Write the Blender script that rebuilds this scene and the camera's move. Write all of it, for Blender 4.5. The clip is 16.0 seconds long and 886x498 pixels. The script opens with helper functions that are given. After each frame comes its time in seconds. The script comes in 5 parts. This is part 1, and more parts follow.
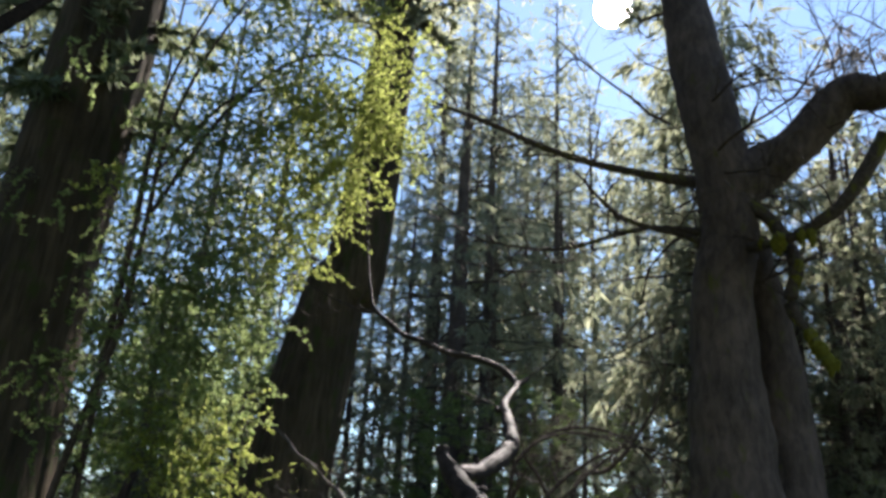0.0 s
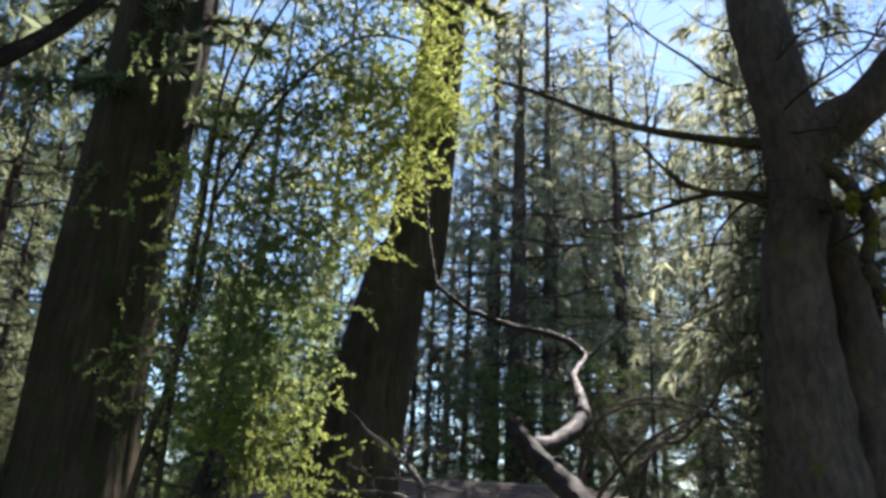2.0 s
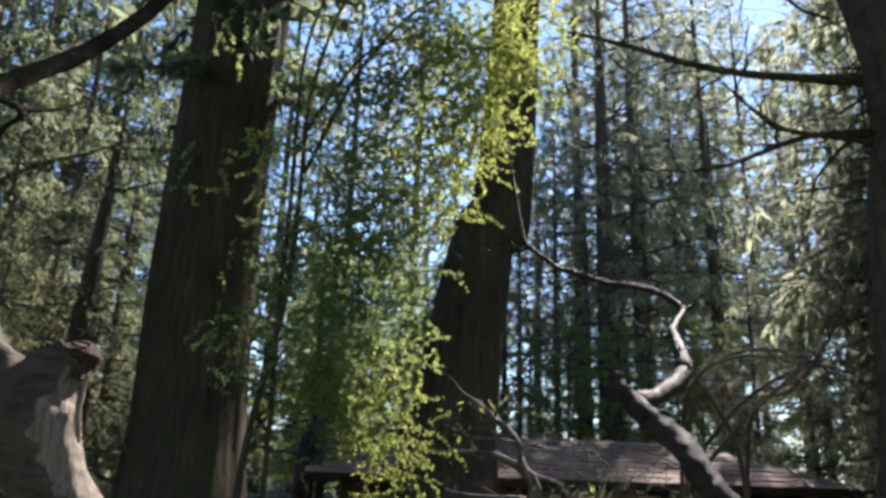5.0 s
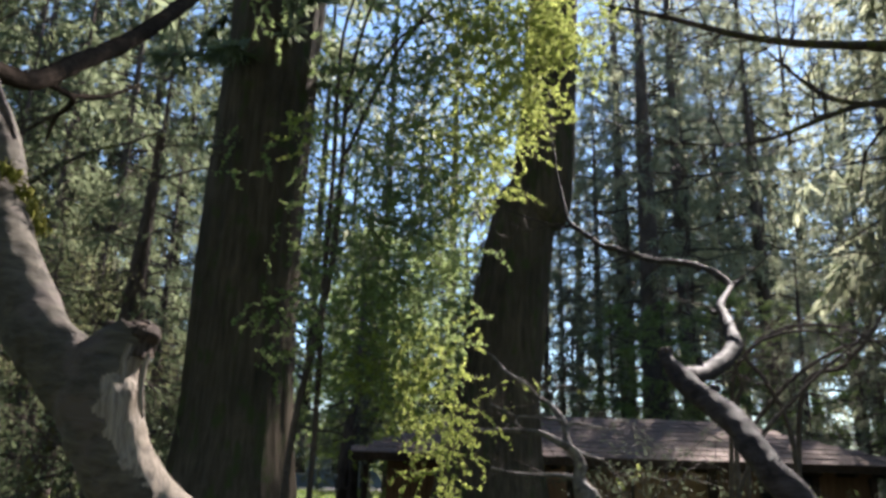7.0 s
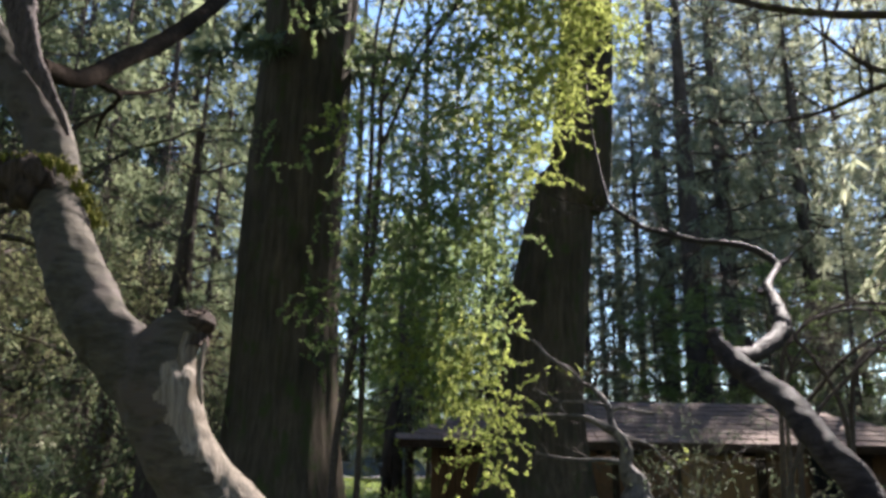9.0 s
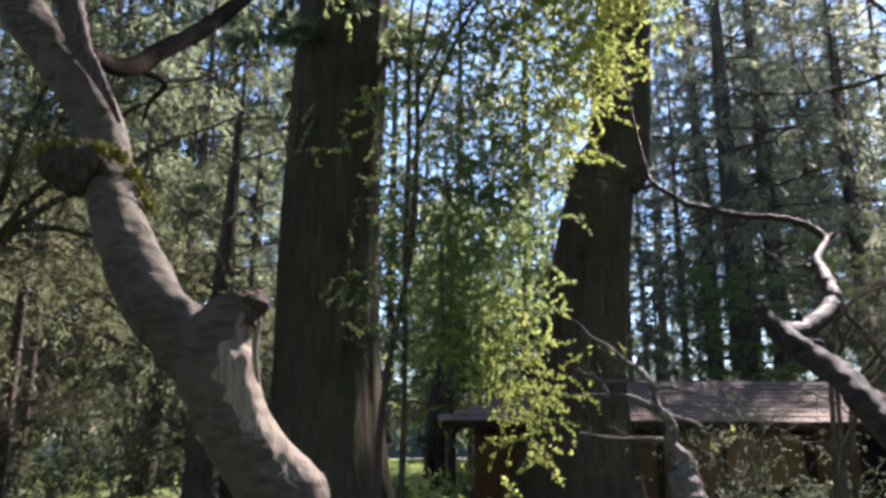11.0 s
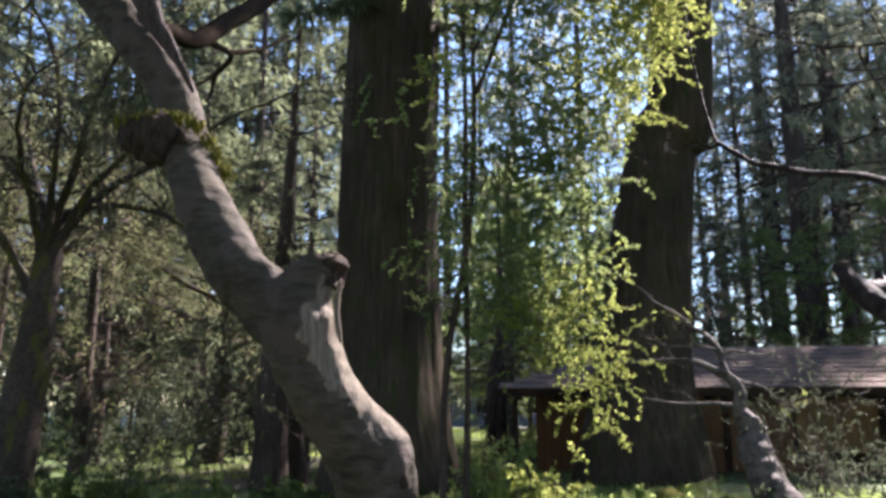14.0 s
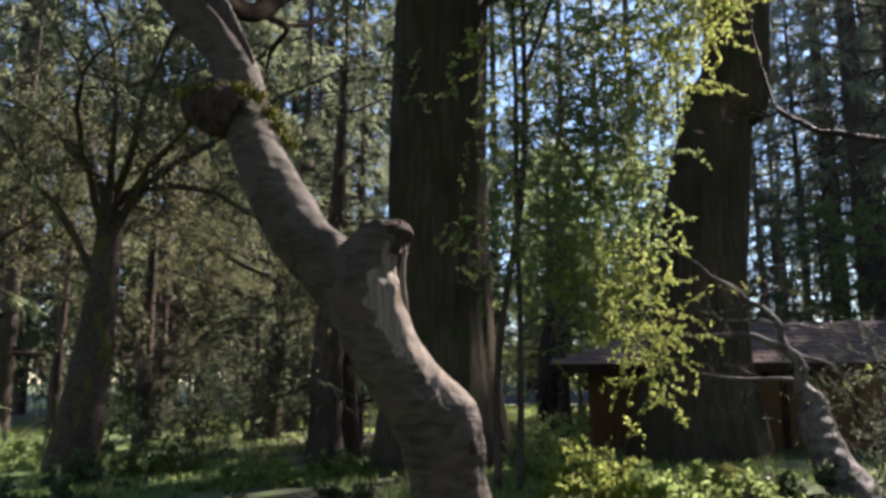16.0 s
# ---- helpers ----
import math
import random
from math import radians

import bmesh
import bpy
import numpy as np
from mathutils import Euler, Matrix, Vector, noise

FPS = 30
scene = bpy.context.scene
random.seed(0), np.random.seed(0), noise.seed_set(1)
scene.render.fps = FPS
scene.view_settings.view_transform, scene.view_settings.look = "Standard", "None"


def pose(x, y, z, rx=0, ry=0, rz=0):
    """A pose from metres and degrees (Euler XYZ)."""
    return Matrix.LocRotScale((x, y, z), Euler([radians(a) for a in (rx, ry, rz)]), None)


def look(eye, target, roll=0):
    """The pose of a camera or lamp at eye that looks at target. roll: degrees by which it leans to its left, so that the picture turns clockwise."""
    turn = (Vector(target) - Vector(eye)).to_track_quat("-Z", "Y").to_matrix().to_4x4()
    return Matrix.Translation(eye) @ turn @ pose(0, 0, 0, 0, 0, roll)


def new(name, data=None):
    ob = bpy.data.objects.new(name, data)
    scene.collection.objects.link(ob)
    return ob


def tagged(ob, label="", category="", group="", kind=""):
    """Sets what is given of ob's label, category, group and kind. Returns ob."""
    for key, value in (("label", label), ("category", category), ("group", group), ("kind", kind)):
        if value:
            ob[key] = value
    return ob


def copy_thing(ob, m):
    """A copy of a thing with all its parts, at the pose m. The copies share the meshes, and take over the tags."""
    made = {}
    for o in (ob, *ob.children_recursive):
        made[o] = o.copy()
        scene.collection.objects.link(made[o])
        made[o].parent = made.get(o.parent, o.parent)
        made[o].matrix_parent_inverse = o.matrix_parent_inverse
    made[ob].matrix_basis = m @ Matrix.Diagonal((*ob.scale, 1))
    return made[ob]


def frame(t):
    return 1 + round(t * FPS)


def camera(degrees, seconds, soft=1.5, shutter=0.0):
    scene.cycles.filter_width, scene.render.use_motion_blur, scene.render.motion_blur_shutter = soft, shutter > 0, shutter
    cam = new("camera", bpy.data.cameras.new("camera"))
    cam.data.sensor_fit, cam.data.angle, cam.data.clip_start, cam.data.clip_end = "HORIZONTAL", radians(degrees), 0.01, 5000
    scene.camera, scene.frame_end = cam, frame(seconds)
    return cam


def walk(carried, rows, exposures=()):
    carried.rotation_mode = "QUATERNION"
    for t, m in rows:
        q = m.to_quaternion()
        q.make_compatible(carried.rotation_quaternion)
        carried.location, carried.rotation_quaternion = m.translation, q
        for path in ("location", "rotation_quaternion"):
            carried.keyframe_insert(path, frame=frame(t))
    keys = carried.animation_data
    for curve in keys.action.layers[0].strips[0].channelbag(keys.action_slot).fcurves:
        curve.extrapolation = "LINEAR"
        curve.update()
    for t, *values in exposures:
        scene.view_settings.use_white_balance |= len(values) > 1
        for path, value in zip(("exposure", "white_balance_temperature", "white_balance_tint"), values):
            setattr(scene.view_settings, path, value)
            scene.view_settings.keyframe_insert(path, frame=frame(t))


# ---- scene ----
cam = camera(60.0, 16.0, soft=3.3)
PATH = [
    (0.0, pose(0.000, 0.000, 1.750, 112.00, -3.20, -0.00)),
    (0.5, pose(-0.018, 0.011, 1.740, 111.51, -3.19, 0.93)),
    (1.0, pose(-0.035, 0.020, 1.730, 111.03, -2.93, 2.03)),
    (1.5, pose(-0.051, 0.029, 1.721, 110.64, -2.68, 3.41)),
    (2.0, pose(-0.067, 0.036, 1.712, 110.20, -2.49, 4.82)),
    (2.5, pose(-0.081, 0.042, 1.704, 109.71, -2.23, 6.26)),
    (3.0, pose(-0.095, 0.048, 1.697, 109.16, -1.88, 7.63)),
    (3.5, pose(-0.108, 0.052, 1.690, 108.72, -1.65, 8.83)),
    (4.0, pose(-0.121, 0.055, 1.683, 108.28, -1.62, 9.91)),
    (6.5, pose(-0.179, 0.062, 1.655, 106.11, -1.65, 13.86)),
    (7.0, pose(-0.190, 0.061, 1.650, 105.84, -1.56, 14.70)),
    (7.5, pose(-0.201, 0.061, 1.645, 105.62, -1.49, 15.49)),
    (8.0, pose(-0.211, 0.059, 1.640, 105.44, -1.24, 16.32)),
    (8.5, pose(-0.222, 0.058, 1.636, 105.20, -1.02, 17.05)),
    (9.0, pose(-0.233, 0.056, 1.631, 104.91, -0.87, 17.76)),
    (11.5, pose(-0.293, 0.046, 1.603, 103.29, -0.30, 21.31)),
    (12.0, pose(-0.306, 0.045, 1.597, 102.98, -0.23, 21.87)),
    (12.5, pose(-0.320, 0.043, 1.590, 102.65, -0.11, 22.55)),
    (13.0, pose(-0.335, 0.042, 1.583, 102.34, -0.06, 23.27)),
    (13.5, pose(-0.350, 0.041, 1.575, 101.97, 0.00, 24.03)),
    (14.0, pose(-0.367, 0.040, 1.566, 101.47, 0.09, 24.96)),
    (14.5, pose(-0.384, 0.040, 1.558, 101.11, 0.24, 25.94)),
    (15.0, pose(-0.402, 0.041, 1.548, 100.75, 0.31, 26.89)),
    (15.5, pose(-0.421, 0.042, 1.538, 100.39, 0.28, 27.76)),
    (16.0, pose(-0.442, 0.044, 1.527, 99.86, 0.09, 28.54)),
]
# the picture brightens while stray sunlight falls on the lens, and settles again
EXPOSURES = [(0.0, 2.35, 6300, 18), (6.5, 2.55, 6250, 19), (9.0, 2.6, 6250, 20), (11.5, 2.85, 6200, 26), (14.3, 2.85, 6200, 27), (15.3, 2.45, 6350, 24), (16.0, 2.4, 6400, 25)]
walk(cam, PATH, EXPOSURES)

# ---- sky, sun and exposure ----
SUN_AZ, SUN_EL = radians(15.0), radians(40.6)      # to the right of +y, above the ground
TO_SUN = Vector((math.sin(SUN_AZ) * math.cos(SUN_EL), math.cos(SUN_AZ) * math.cos(SUN_EL), math.sin(SUN_EL)))
world = bpy.data.worlds.new("sky")
scene.world = world
world.use_nodes = True
wn = world.node_tree.nodes
sky = wn.new("ShaderNodeTexSky")
sky.sky_type, sky.sun_disc = "NISHITA", False
sky.sun_elevation, sky.sun_rotation = SUN_EL, SUN_AZ
sky.air_density, sky.dust_density, sky.ozone_density = 1.0, 0.05, 1.0
wn["Background"].inputs["Strength"].default_value = 0.050
tint = wn.new("ShaderNodeMixRGB")      # a clear spring sky with little red in it
tint.blend_type = "MULTIPLY"
tint.inputs["Fac"].default_value, tint.inputs["Color2"].default_value = 1.0, (0.92, 1.0, 0.98, 1)
world.node_tree.links.new(sky.outputs["Color"], tint.inputs["Color1"])
world.node_tree.links.new(tint.outputs["Color"], wn["Background"].inputs["Color"])
sun = new("sun_light", bpy.data.lights.new("sun_light", "SUN"))
sun.data.energy, sun.data.angle, sun.data.color = 3.7, radians(0.5), (1.0, 0.93, 0.82)
sun.matrix_world = look((0, 0, 60), Vector((0, 0, 60)) - TO_SUN)


# ---- materials ----
def nodes_of(name):
    m = bpy.data.materials.new(name)
    m.use_nodes = True
    nt = m.node_tree
    return m, nt, nt.nodes["Principled BSDF"], nt.nodes["Material Output"]


def add(nt, kind, **values):
    n = nt.nodes.new(kind)
    for k, v in values.items():
        n.inputs[k.replace("_", " ")].default_value = v
    return n


def ramp(nt, fac, stops):
    n = nt.nodes.new("ShaderNodeValToRGB")
    e = n.color_ramp.elements
    while len(e) < len(stops):
        e.new(0.5)
    for el, (p, c) in zip(e, stops):
        el.position, el.color = p, (*c, 1)
    nt.links.new(fac, n.inputs["Fac"])
    return n.outputs["Color"]


def mix(nt, fac, a, b, mode="MIX"):
    n = nt.nodes.new("ShaderNodeMixRGB")
    n.blend_type = mode
    for sock, v in (("Fac", fac), ("Color1", a), ("Color2", b)):
        if isinstance(v, (int, float)):
            n.inputs[sock].default_value = v
        elif isinstance(v, tuple):
            n.inputs[sock].default_value = (*v, 1)
        else:
            nt.links.new(v, n.inputs[sock])
    return n.outputs["Color"]


def coords(nt, scale, source="Object"):
    tc, mp = nt.nodes.new("ShaderNodeTexCoord"), nt.nodes.new("ShaderNodeMapping")
    mp.inputs["Scale"].default_value = scale
    nt.links.new(tc.outputs[source], mp.inputs["Vector"])
    return mp.outputs["Vector"]


def noise_of(nt, vec, scale, detail=6.0, rough=0.6, distortion=0.0):
    n = add(nt, "ShaderNodeTexNoise", Scale=scale, Detail=detail, Roughness=rough, Distortion=distortion)
    nt.links.new(vec, n.inputs["Vector"])
    return n.outputs["Fac"]


def bump(nt, bsdf, height, strength, distance):
    b = add(nt, "ShaderNodeBump", Strength=strength, Distance=distance)
    nt.links.new(height, b.inputs["Height"])
    nt.links.new(b.outputs["Normal"], bsdf.inputs["Normal"])


def bark(name, dark, light, stretch, scale, rough=0.9, relief=0.03, moss=0.0, moss_col=(0.10, 0.13, 0.02), stain=None, spec=0.10):
    """Bark: furrows along the stem, blotches over it, and moss in patches."""
    m, nt, p, _ = nodes_of(name)
    v = coords(nt, stretch)
    fine = noise_of(nt, v, scale, 8, 0.65, 0.4)
    big = noise_of(nt, coords(nt, (1, 1, 1)), 0.9, 4, 0.55)
    mid = noise_of(nt, coords(nt, (1, 1, 1)), 6.0, 5, 0.6)
    col = ramp(nt, fine, [(0.3, dark), (0.72, light)])
    tone = ramp(nt, big, [(0.35, (0.55, 0.55, 0.55)), (0.7, (1.15, 1.1, 1.05))])
    col = mix(nt, 0.75, col, tone, "MULTIPLY")
    if stain:
        col = mix(nt, ramp(nt, mid, [(0.52, (0, 0, 0)), (0.62, (1, 1, 1))]), col, stain)
    if moss:
        where = noise_of(nt, coords(nt, (1.6, 1.6, 0.8)), 2.4, 5, 0.6)
        col = mix(nt, ramp(nt, where, [(1 - moss - 0.06, (0, 0, 0)), (1 - moss + 0.06, (1, 1, 1))]), col, moss_col)
    nt.links.new(col, p.inputs["Base Color"])
    p.inputs["Roughness"].default_value = rough
    p.inputs["Specular IOR Level"].default_value = spec
    both = mix(nt, 0.35, fine, mid)
    bump(nt, p, both, 0.9, relief)
    return m


def leaf(name, dark, light, through_col, share=0.5, rough=0.6, scale=0.7, spec=0.12):
    """Thin leaves: matt gloss on top, light coming through; each leaf with a tone of its own."""
    m, nt, p, out = nodes_of(name)
    g = nt.nodes.new("ShaderNodeNewGeometry")
    patch = noise_of(nt, coords(nt, (1, 1, 1)), scale, 3, 0.5)
    tone = mix(nt, 0.5, g.outputs["Random Per Island"], patch)
    col = ramp(nt, tone, [(0.2, dark), (0.8, light)])
    nt.links.new(col, p.inputs["Base Color"])
    p.inputs["Roughness"].default_value = rough
    p.inputs["Specular IOR Level"].default_value = spec
    tr = nt.nodes.new("ShaderNodeBsdfTranslucent")
    tcol = mix(nt, 0.85, ramp(nt, tone, [(0.2, (0.5, 0.55, 0.5)), (0.8, (1, 1, 1))]), through_col, "MULTIPLY")
    nt.links.new(tcol, tr.inputs["Color"])
    ms = add(nt, "ShaderNodeMixShader", Fac=share)
    nt.links.new(p.outputs[0], ms.inputs[1])
    nt.links.new(tr.outputs[0], ms.inputs[2])
    nt.links.new(ms.outputs[0], out.inputs["Surface"])
    return m


M_REDWOOD = bark("redwood_bark", (0.036, 0.031, 0.023), (0.100, 0.080, 0.058), (5, 5, 0.5), 2.2, relief=0.06, moss=0.40, moss_col=(0.040, 0.050, 0.020), spec=0.03)
M_FIR = bark("fir_bark", (0.040, 0.032, 0.027), (0.118, 0.092, 0.078), (3, 3, 0.8), 3.0, relief=0.06, moss=0.22, moss_col=(0.06, 0.06, 0.03))
M_MAPLE = bark("mossy_maple_bark", (0.052, 0.042, 0.037), (0.140, 0.110, 0.097), (2.5, 2.5, 0.9), 3.0, relief=0.05, moss=0.34, moss_col=(0.075, 0.075, 0.022))
M_LIMB = bark("mossy_limb_bark", (0.03, 0.024, 0.02), (0.11, 0.09, 0.075), (3, 3, 3), 5.0, relief=0.02, moss=0.42, moss_col=(0.085, 0.085, 0.02))
M_SNAG = bark("weathered_pale_bark", (0.028, 0.025, 0.018), (0.112, 0.097, 0.073), (1.6, 1.6, 5), 6.0, rough=0.8, relief=0.035, stain=(0.075, 0.060, 0.050))
# pale wood of the slivers; also paints the sunlit side of the stem
M_WOOD = bark("pale_wood_and_lit_bark", (0.085, 0.070, 0.054), (0.275, 0.230, 0.176), (9, 9, 0.8), 9.0, rough=0.7, relief=0.02)
M_SPLIT = bark("grooved_split_wood", (0.022, 0.016, 0.015), (0.17, 0.135, 0.125), (14, 14, 0.7), 7.0, rough=0.8, relief=0.05)
M_ROT = bark("rotten_dark_wood", (0.014, 0.010, 0.008), (0.085, 0.062, 0.047), (6, 6, 1.2), 7.0, relief=0.03)
M_CHERRY = bark("smooth_glossy_bark", (0.020, 0.016, 0.015), (0.085, 0.068, 0.062), (1.2, 1.2, 7), 7.0, rough=0.64, relief=0.05, stain=(0.022, 0.017, 0.016), spec=0.04)
M_GREY = bark("grey_lichen_bark", (0.055, 0.047, 0.041), (0.19, 0.165, 0.145), (2.2, 2.2, 1.6), 6.0, rough=0.7, relief=0.012, stain=(0.05, 0.04, 0.036))
M_TWIG = bark("dark_twig_bark", (0.036, 0.028, 0.023), (0.11, 0.086, 0.07), (3, 3, 3), 8.0, relief=0.006)
# very dark bark: the shade on the dead tree's rear limbs is its colour
M_DARK = bark("shade_dark_bark", (0.012, 0.010, 0.008), (0.045, 0.036, 0.030), (3, 3, 3), 6.0, rough=1.0, relief=0.02, spec=0.0)
M_MOSS = bark("cushion_moss", (0.060, 0.064, 0.010), (0.190, 0.185, 0.028), (1, 1, 1), 26.0, rough=1.0, relief=0.03, spec=0.1)
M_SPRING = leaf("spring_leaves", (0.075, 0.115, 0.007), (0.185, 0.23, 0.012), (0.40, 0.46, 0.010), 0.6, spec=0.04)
# darker green leaves: shade put into the colour; the hemlocks' own green too
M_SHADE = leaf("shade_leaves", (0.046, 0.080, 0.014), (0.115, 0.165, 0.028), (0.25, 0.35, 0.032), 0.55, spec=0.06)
M_NEEDLE = leaf("conifer_sprays", (0.060, 0.068, 0.044), (0.130, 0.138, 0.082), (0.36, 0.38, 0.20), 0.55, scale=0.35, spec=0.06)
M_OLIVE = leaf("olive_sprays", (0.030, 0.036, 0.009), (0.078, 0.084, 0.018), (0.215, 0.225, 0.034), 0.5, scale=0.3, spec=0.03)
M_YEW = leaf("dark_evergreen_sprays", (0.032, 0.044, 0.017), (0.074, 0.096, 0.032), (0.17, 0.215, 0.055), 0.5, scale=0.4, spec=0.04)
M_BROWN = leaf("dry_brown_sprays", (0.046, 0.035, 0.024), (0.115, 0.086, 0.060), (0.20, 0.14, 0.085), 0.4, scale=0.4)
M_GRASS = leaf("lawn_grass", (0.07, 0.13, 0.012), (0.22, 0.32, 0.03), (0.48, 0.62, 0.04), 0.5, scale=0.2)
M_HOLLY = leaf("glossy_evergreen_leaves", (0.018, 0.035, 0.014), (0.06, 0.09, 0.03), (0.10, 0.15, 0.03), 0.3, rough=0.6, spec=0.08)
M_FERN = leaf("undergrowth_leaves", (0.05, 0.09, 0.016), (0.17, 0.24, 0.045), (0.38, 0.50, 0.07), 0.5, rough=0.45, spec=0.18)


def ground_material():
    m, nt, p, _ = nodes_of("forest_floor")
    v = coords(nt, (1, 1, 1))
    fine, mid, big = noise_of(nt, v, 9, 8, 0.7), noise_of(nt, v, 1.1, 5, 0.6), noise_of(nt, v, 0.09, 4, 0.5, 0.5)
    soil = ramp(nt, fine, [(0.3, (0.020, 0.015, 0.010)), (0.7, (0.085, 0.060, 0.040))])
    green = ramp(nt, fine, [(0.3, (0.03, 0.055, 0.010)), (0.7, (0.09, 0.15, 0.025))])
    where = mix(nt, 0.35, big, mid)
    col = mix(nt, ramp(nt, where, [(0.44, (0, 0, 0)), (0.54, (1, 1, 1))]), soil, green)
    nt.links.new(col, p.inputs["Base Color"])
    p.inputs["Roughness"].default_value = 0.95
    bump(nt, p, mix(nt, 0.5, fine, mid), 0.8, 0.06)
    return m


M_GROUND = ground_material()
M_SHINGLE = bark("weathered_shingle", (0.12, 0.084, 0.069), (0.30, 0.215, 0.178), (2, 9, 1), 3.0, relief=0.01, stain=(0.075, 0.062, 0.05))
M_BOARD = bark("brown_stained_board", (0.14, 0.075, 0.040), (0.27, 0.150, 0.080), (7, 7, 0.6), 4.0, rough=0.7, relief=0.006)
M_PLY = bark("tan_panel", (0.26, 0.15, 0.07), (0.40, 0.25, 0.13), (4, 4, 0.6), 3.0, rough=0.65, relief=0.004)
M_TRIM = bark("dark_trim", (0.03, 0.02, 0.014), (0.075, 0.05, 0.035), (4, 4, 4), 3.0, relief=0.004)
M_STONE = bark("grey_stone", (0.10, 0.095, 0.088), (0.30, 0.28, 0.26), (1, 1, 1), 5.0, relief=0.03, moss=0.4, moss_col=(0.06, 0.07, 0.02))


def plain(name, col, rough, metal=0.0):
    m, nt, p, _ = nodes_of(name)
    n = noise_of(nt, coords(nt, (1, 1, 1)), 4, 4, 0.6)
    nt.links.new(mix(nt, 0.35, col, ramp(nt, n, [(0.3, (0.5, 0.5, 0.5)), (0.7, (1, 1, 1))]), "MULTIPLY"), p.inputs["Base Color"])
    p.inputs["Roughness"].default_value, p.inputs["Metallic"].default_value = rough, metal
    return m


M_PATH = plain("pale_gravel", (0.34, 0.33, 0.32), 0.9)
M_PALE = plain("pale_blue_paint", (0.24, 0.30, 0.36), 0.7)
M_WHITE = plain("white_paint", (0.75, 0.75, 0.73), 0.6)
M_GLASS = plain("dark_window_glass", (0.02, 0.022, 0.025), 0.08)
M_SUN, _nt, _p, _o = nodes_of("sun_glow")
_e = add(_nt, "ShaderNodeEmission", Color=(1.0, 0.96, 0.9, 1), Strength=14.0)
_nt.links.new(_e.outputs[0], _o.inputs["Surface"])


# ---- mesh tools ----
class Geo:
    """Vertices and faces gathered in bulk for one mesh."""

    def __init__(self):
        self.v, self.f, self.n = [], [], 0

    def add(self, verts, faces):
        self.v.append(np.asarray(verts, float).reshape(-1, 3))
        self.f.extend((np.asarray(faces) + self.n).tolist())
        self.n += len(self.v[-1])

    def quads(self, q):
        q = np.asarray(q, float).reshape(-1, 3)
        k = len(q) // 4
        if k:
            self.add(q, np.arange(4 * k).reshape(k, 4))

    def mesh(self, name, smooth=True):
        me = bpy.data.meshes.new(name)
        me.from_pydata(np.concatenate(self.v).tolist(), [], self.f)
        me.polygons.foreach_set("use_smooth", [smooth] * len(me.polygons))
        me.update()
        return me


def thing(name, place, label, category, group="", kind=""):
    ob = new(name)
    ob.location = place
    ob.empty_display_size = 0.2
    return tagged(ob, label, category, group, kind)


def part(name, geo, material, parent=None, label="", smooth=True, stuff=False):
    me = geo.mesh(name, smooth) if isinstance(geo, Geo) else geo
    if not me.materials:
        me.materials.append(material)
    ob = new(name, me)
    if parent:
        ob.parent = parent
    if label:
        ob["label"] = label
    if stuff:
        ob["kind"] = "stuff"
    return ob


def spline(pts, per=6):
    """Catmull-Rom through rows of x, y, z, radius."""
    p = np.asarray(pts, float)
    p = np.vstack([2 * p[0] - p[1], p, 2 * p[-1] - p[-2]])
    p[0, 3:], p[-1, 3:] = p[1, 3:], p[-2, 3:]
    out = []
    for i in range(1, len(p) - 2):
        a, b, c, d = p[i - 1:i + 3]
        for s in np.linspace(0, 1, per, endpoint=False):
            out.append(0.5 * (2 * b + (c - a) * s + (2 * a - 5 * b + 4 * c - d) * s * s + (3 * b - a - 3 * c + d) * s ** 3))
    out.append(p[-2])
    return np.array(out)


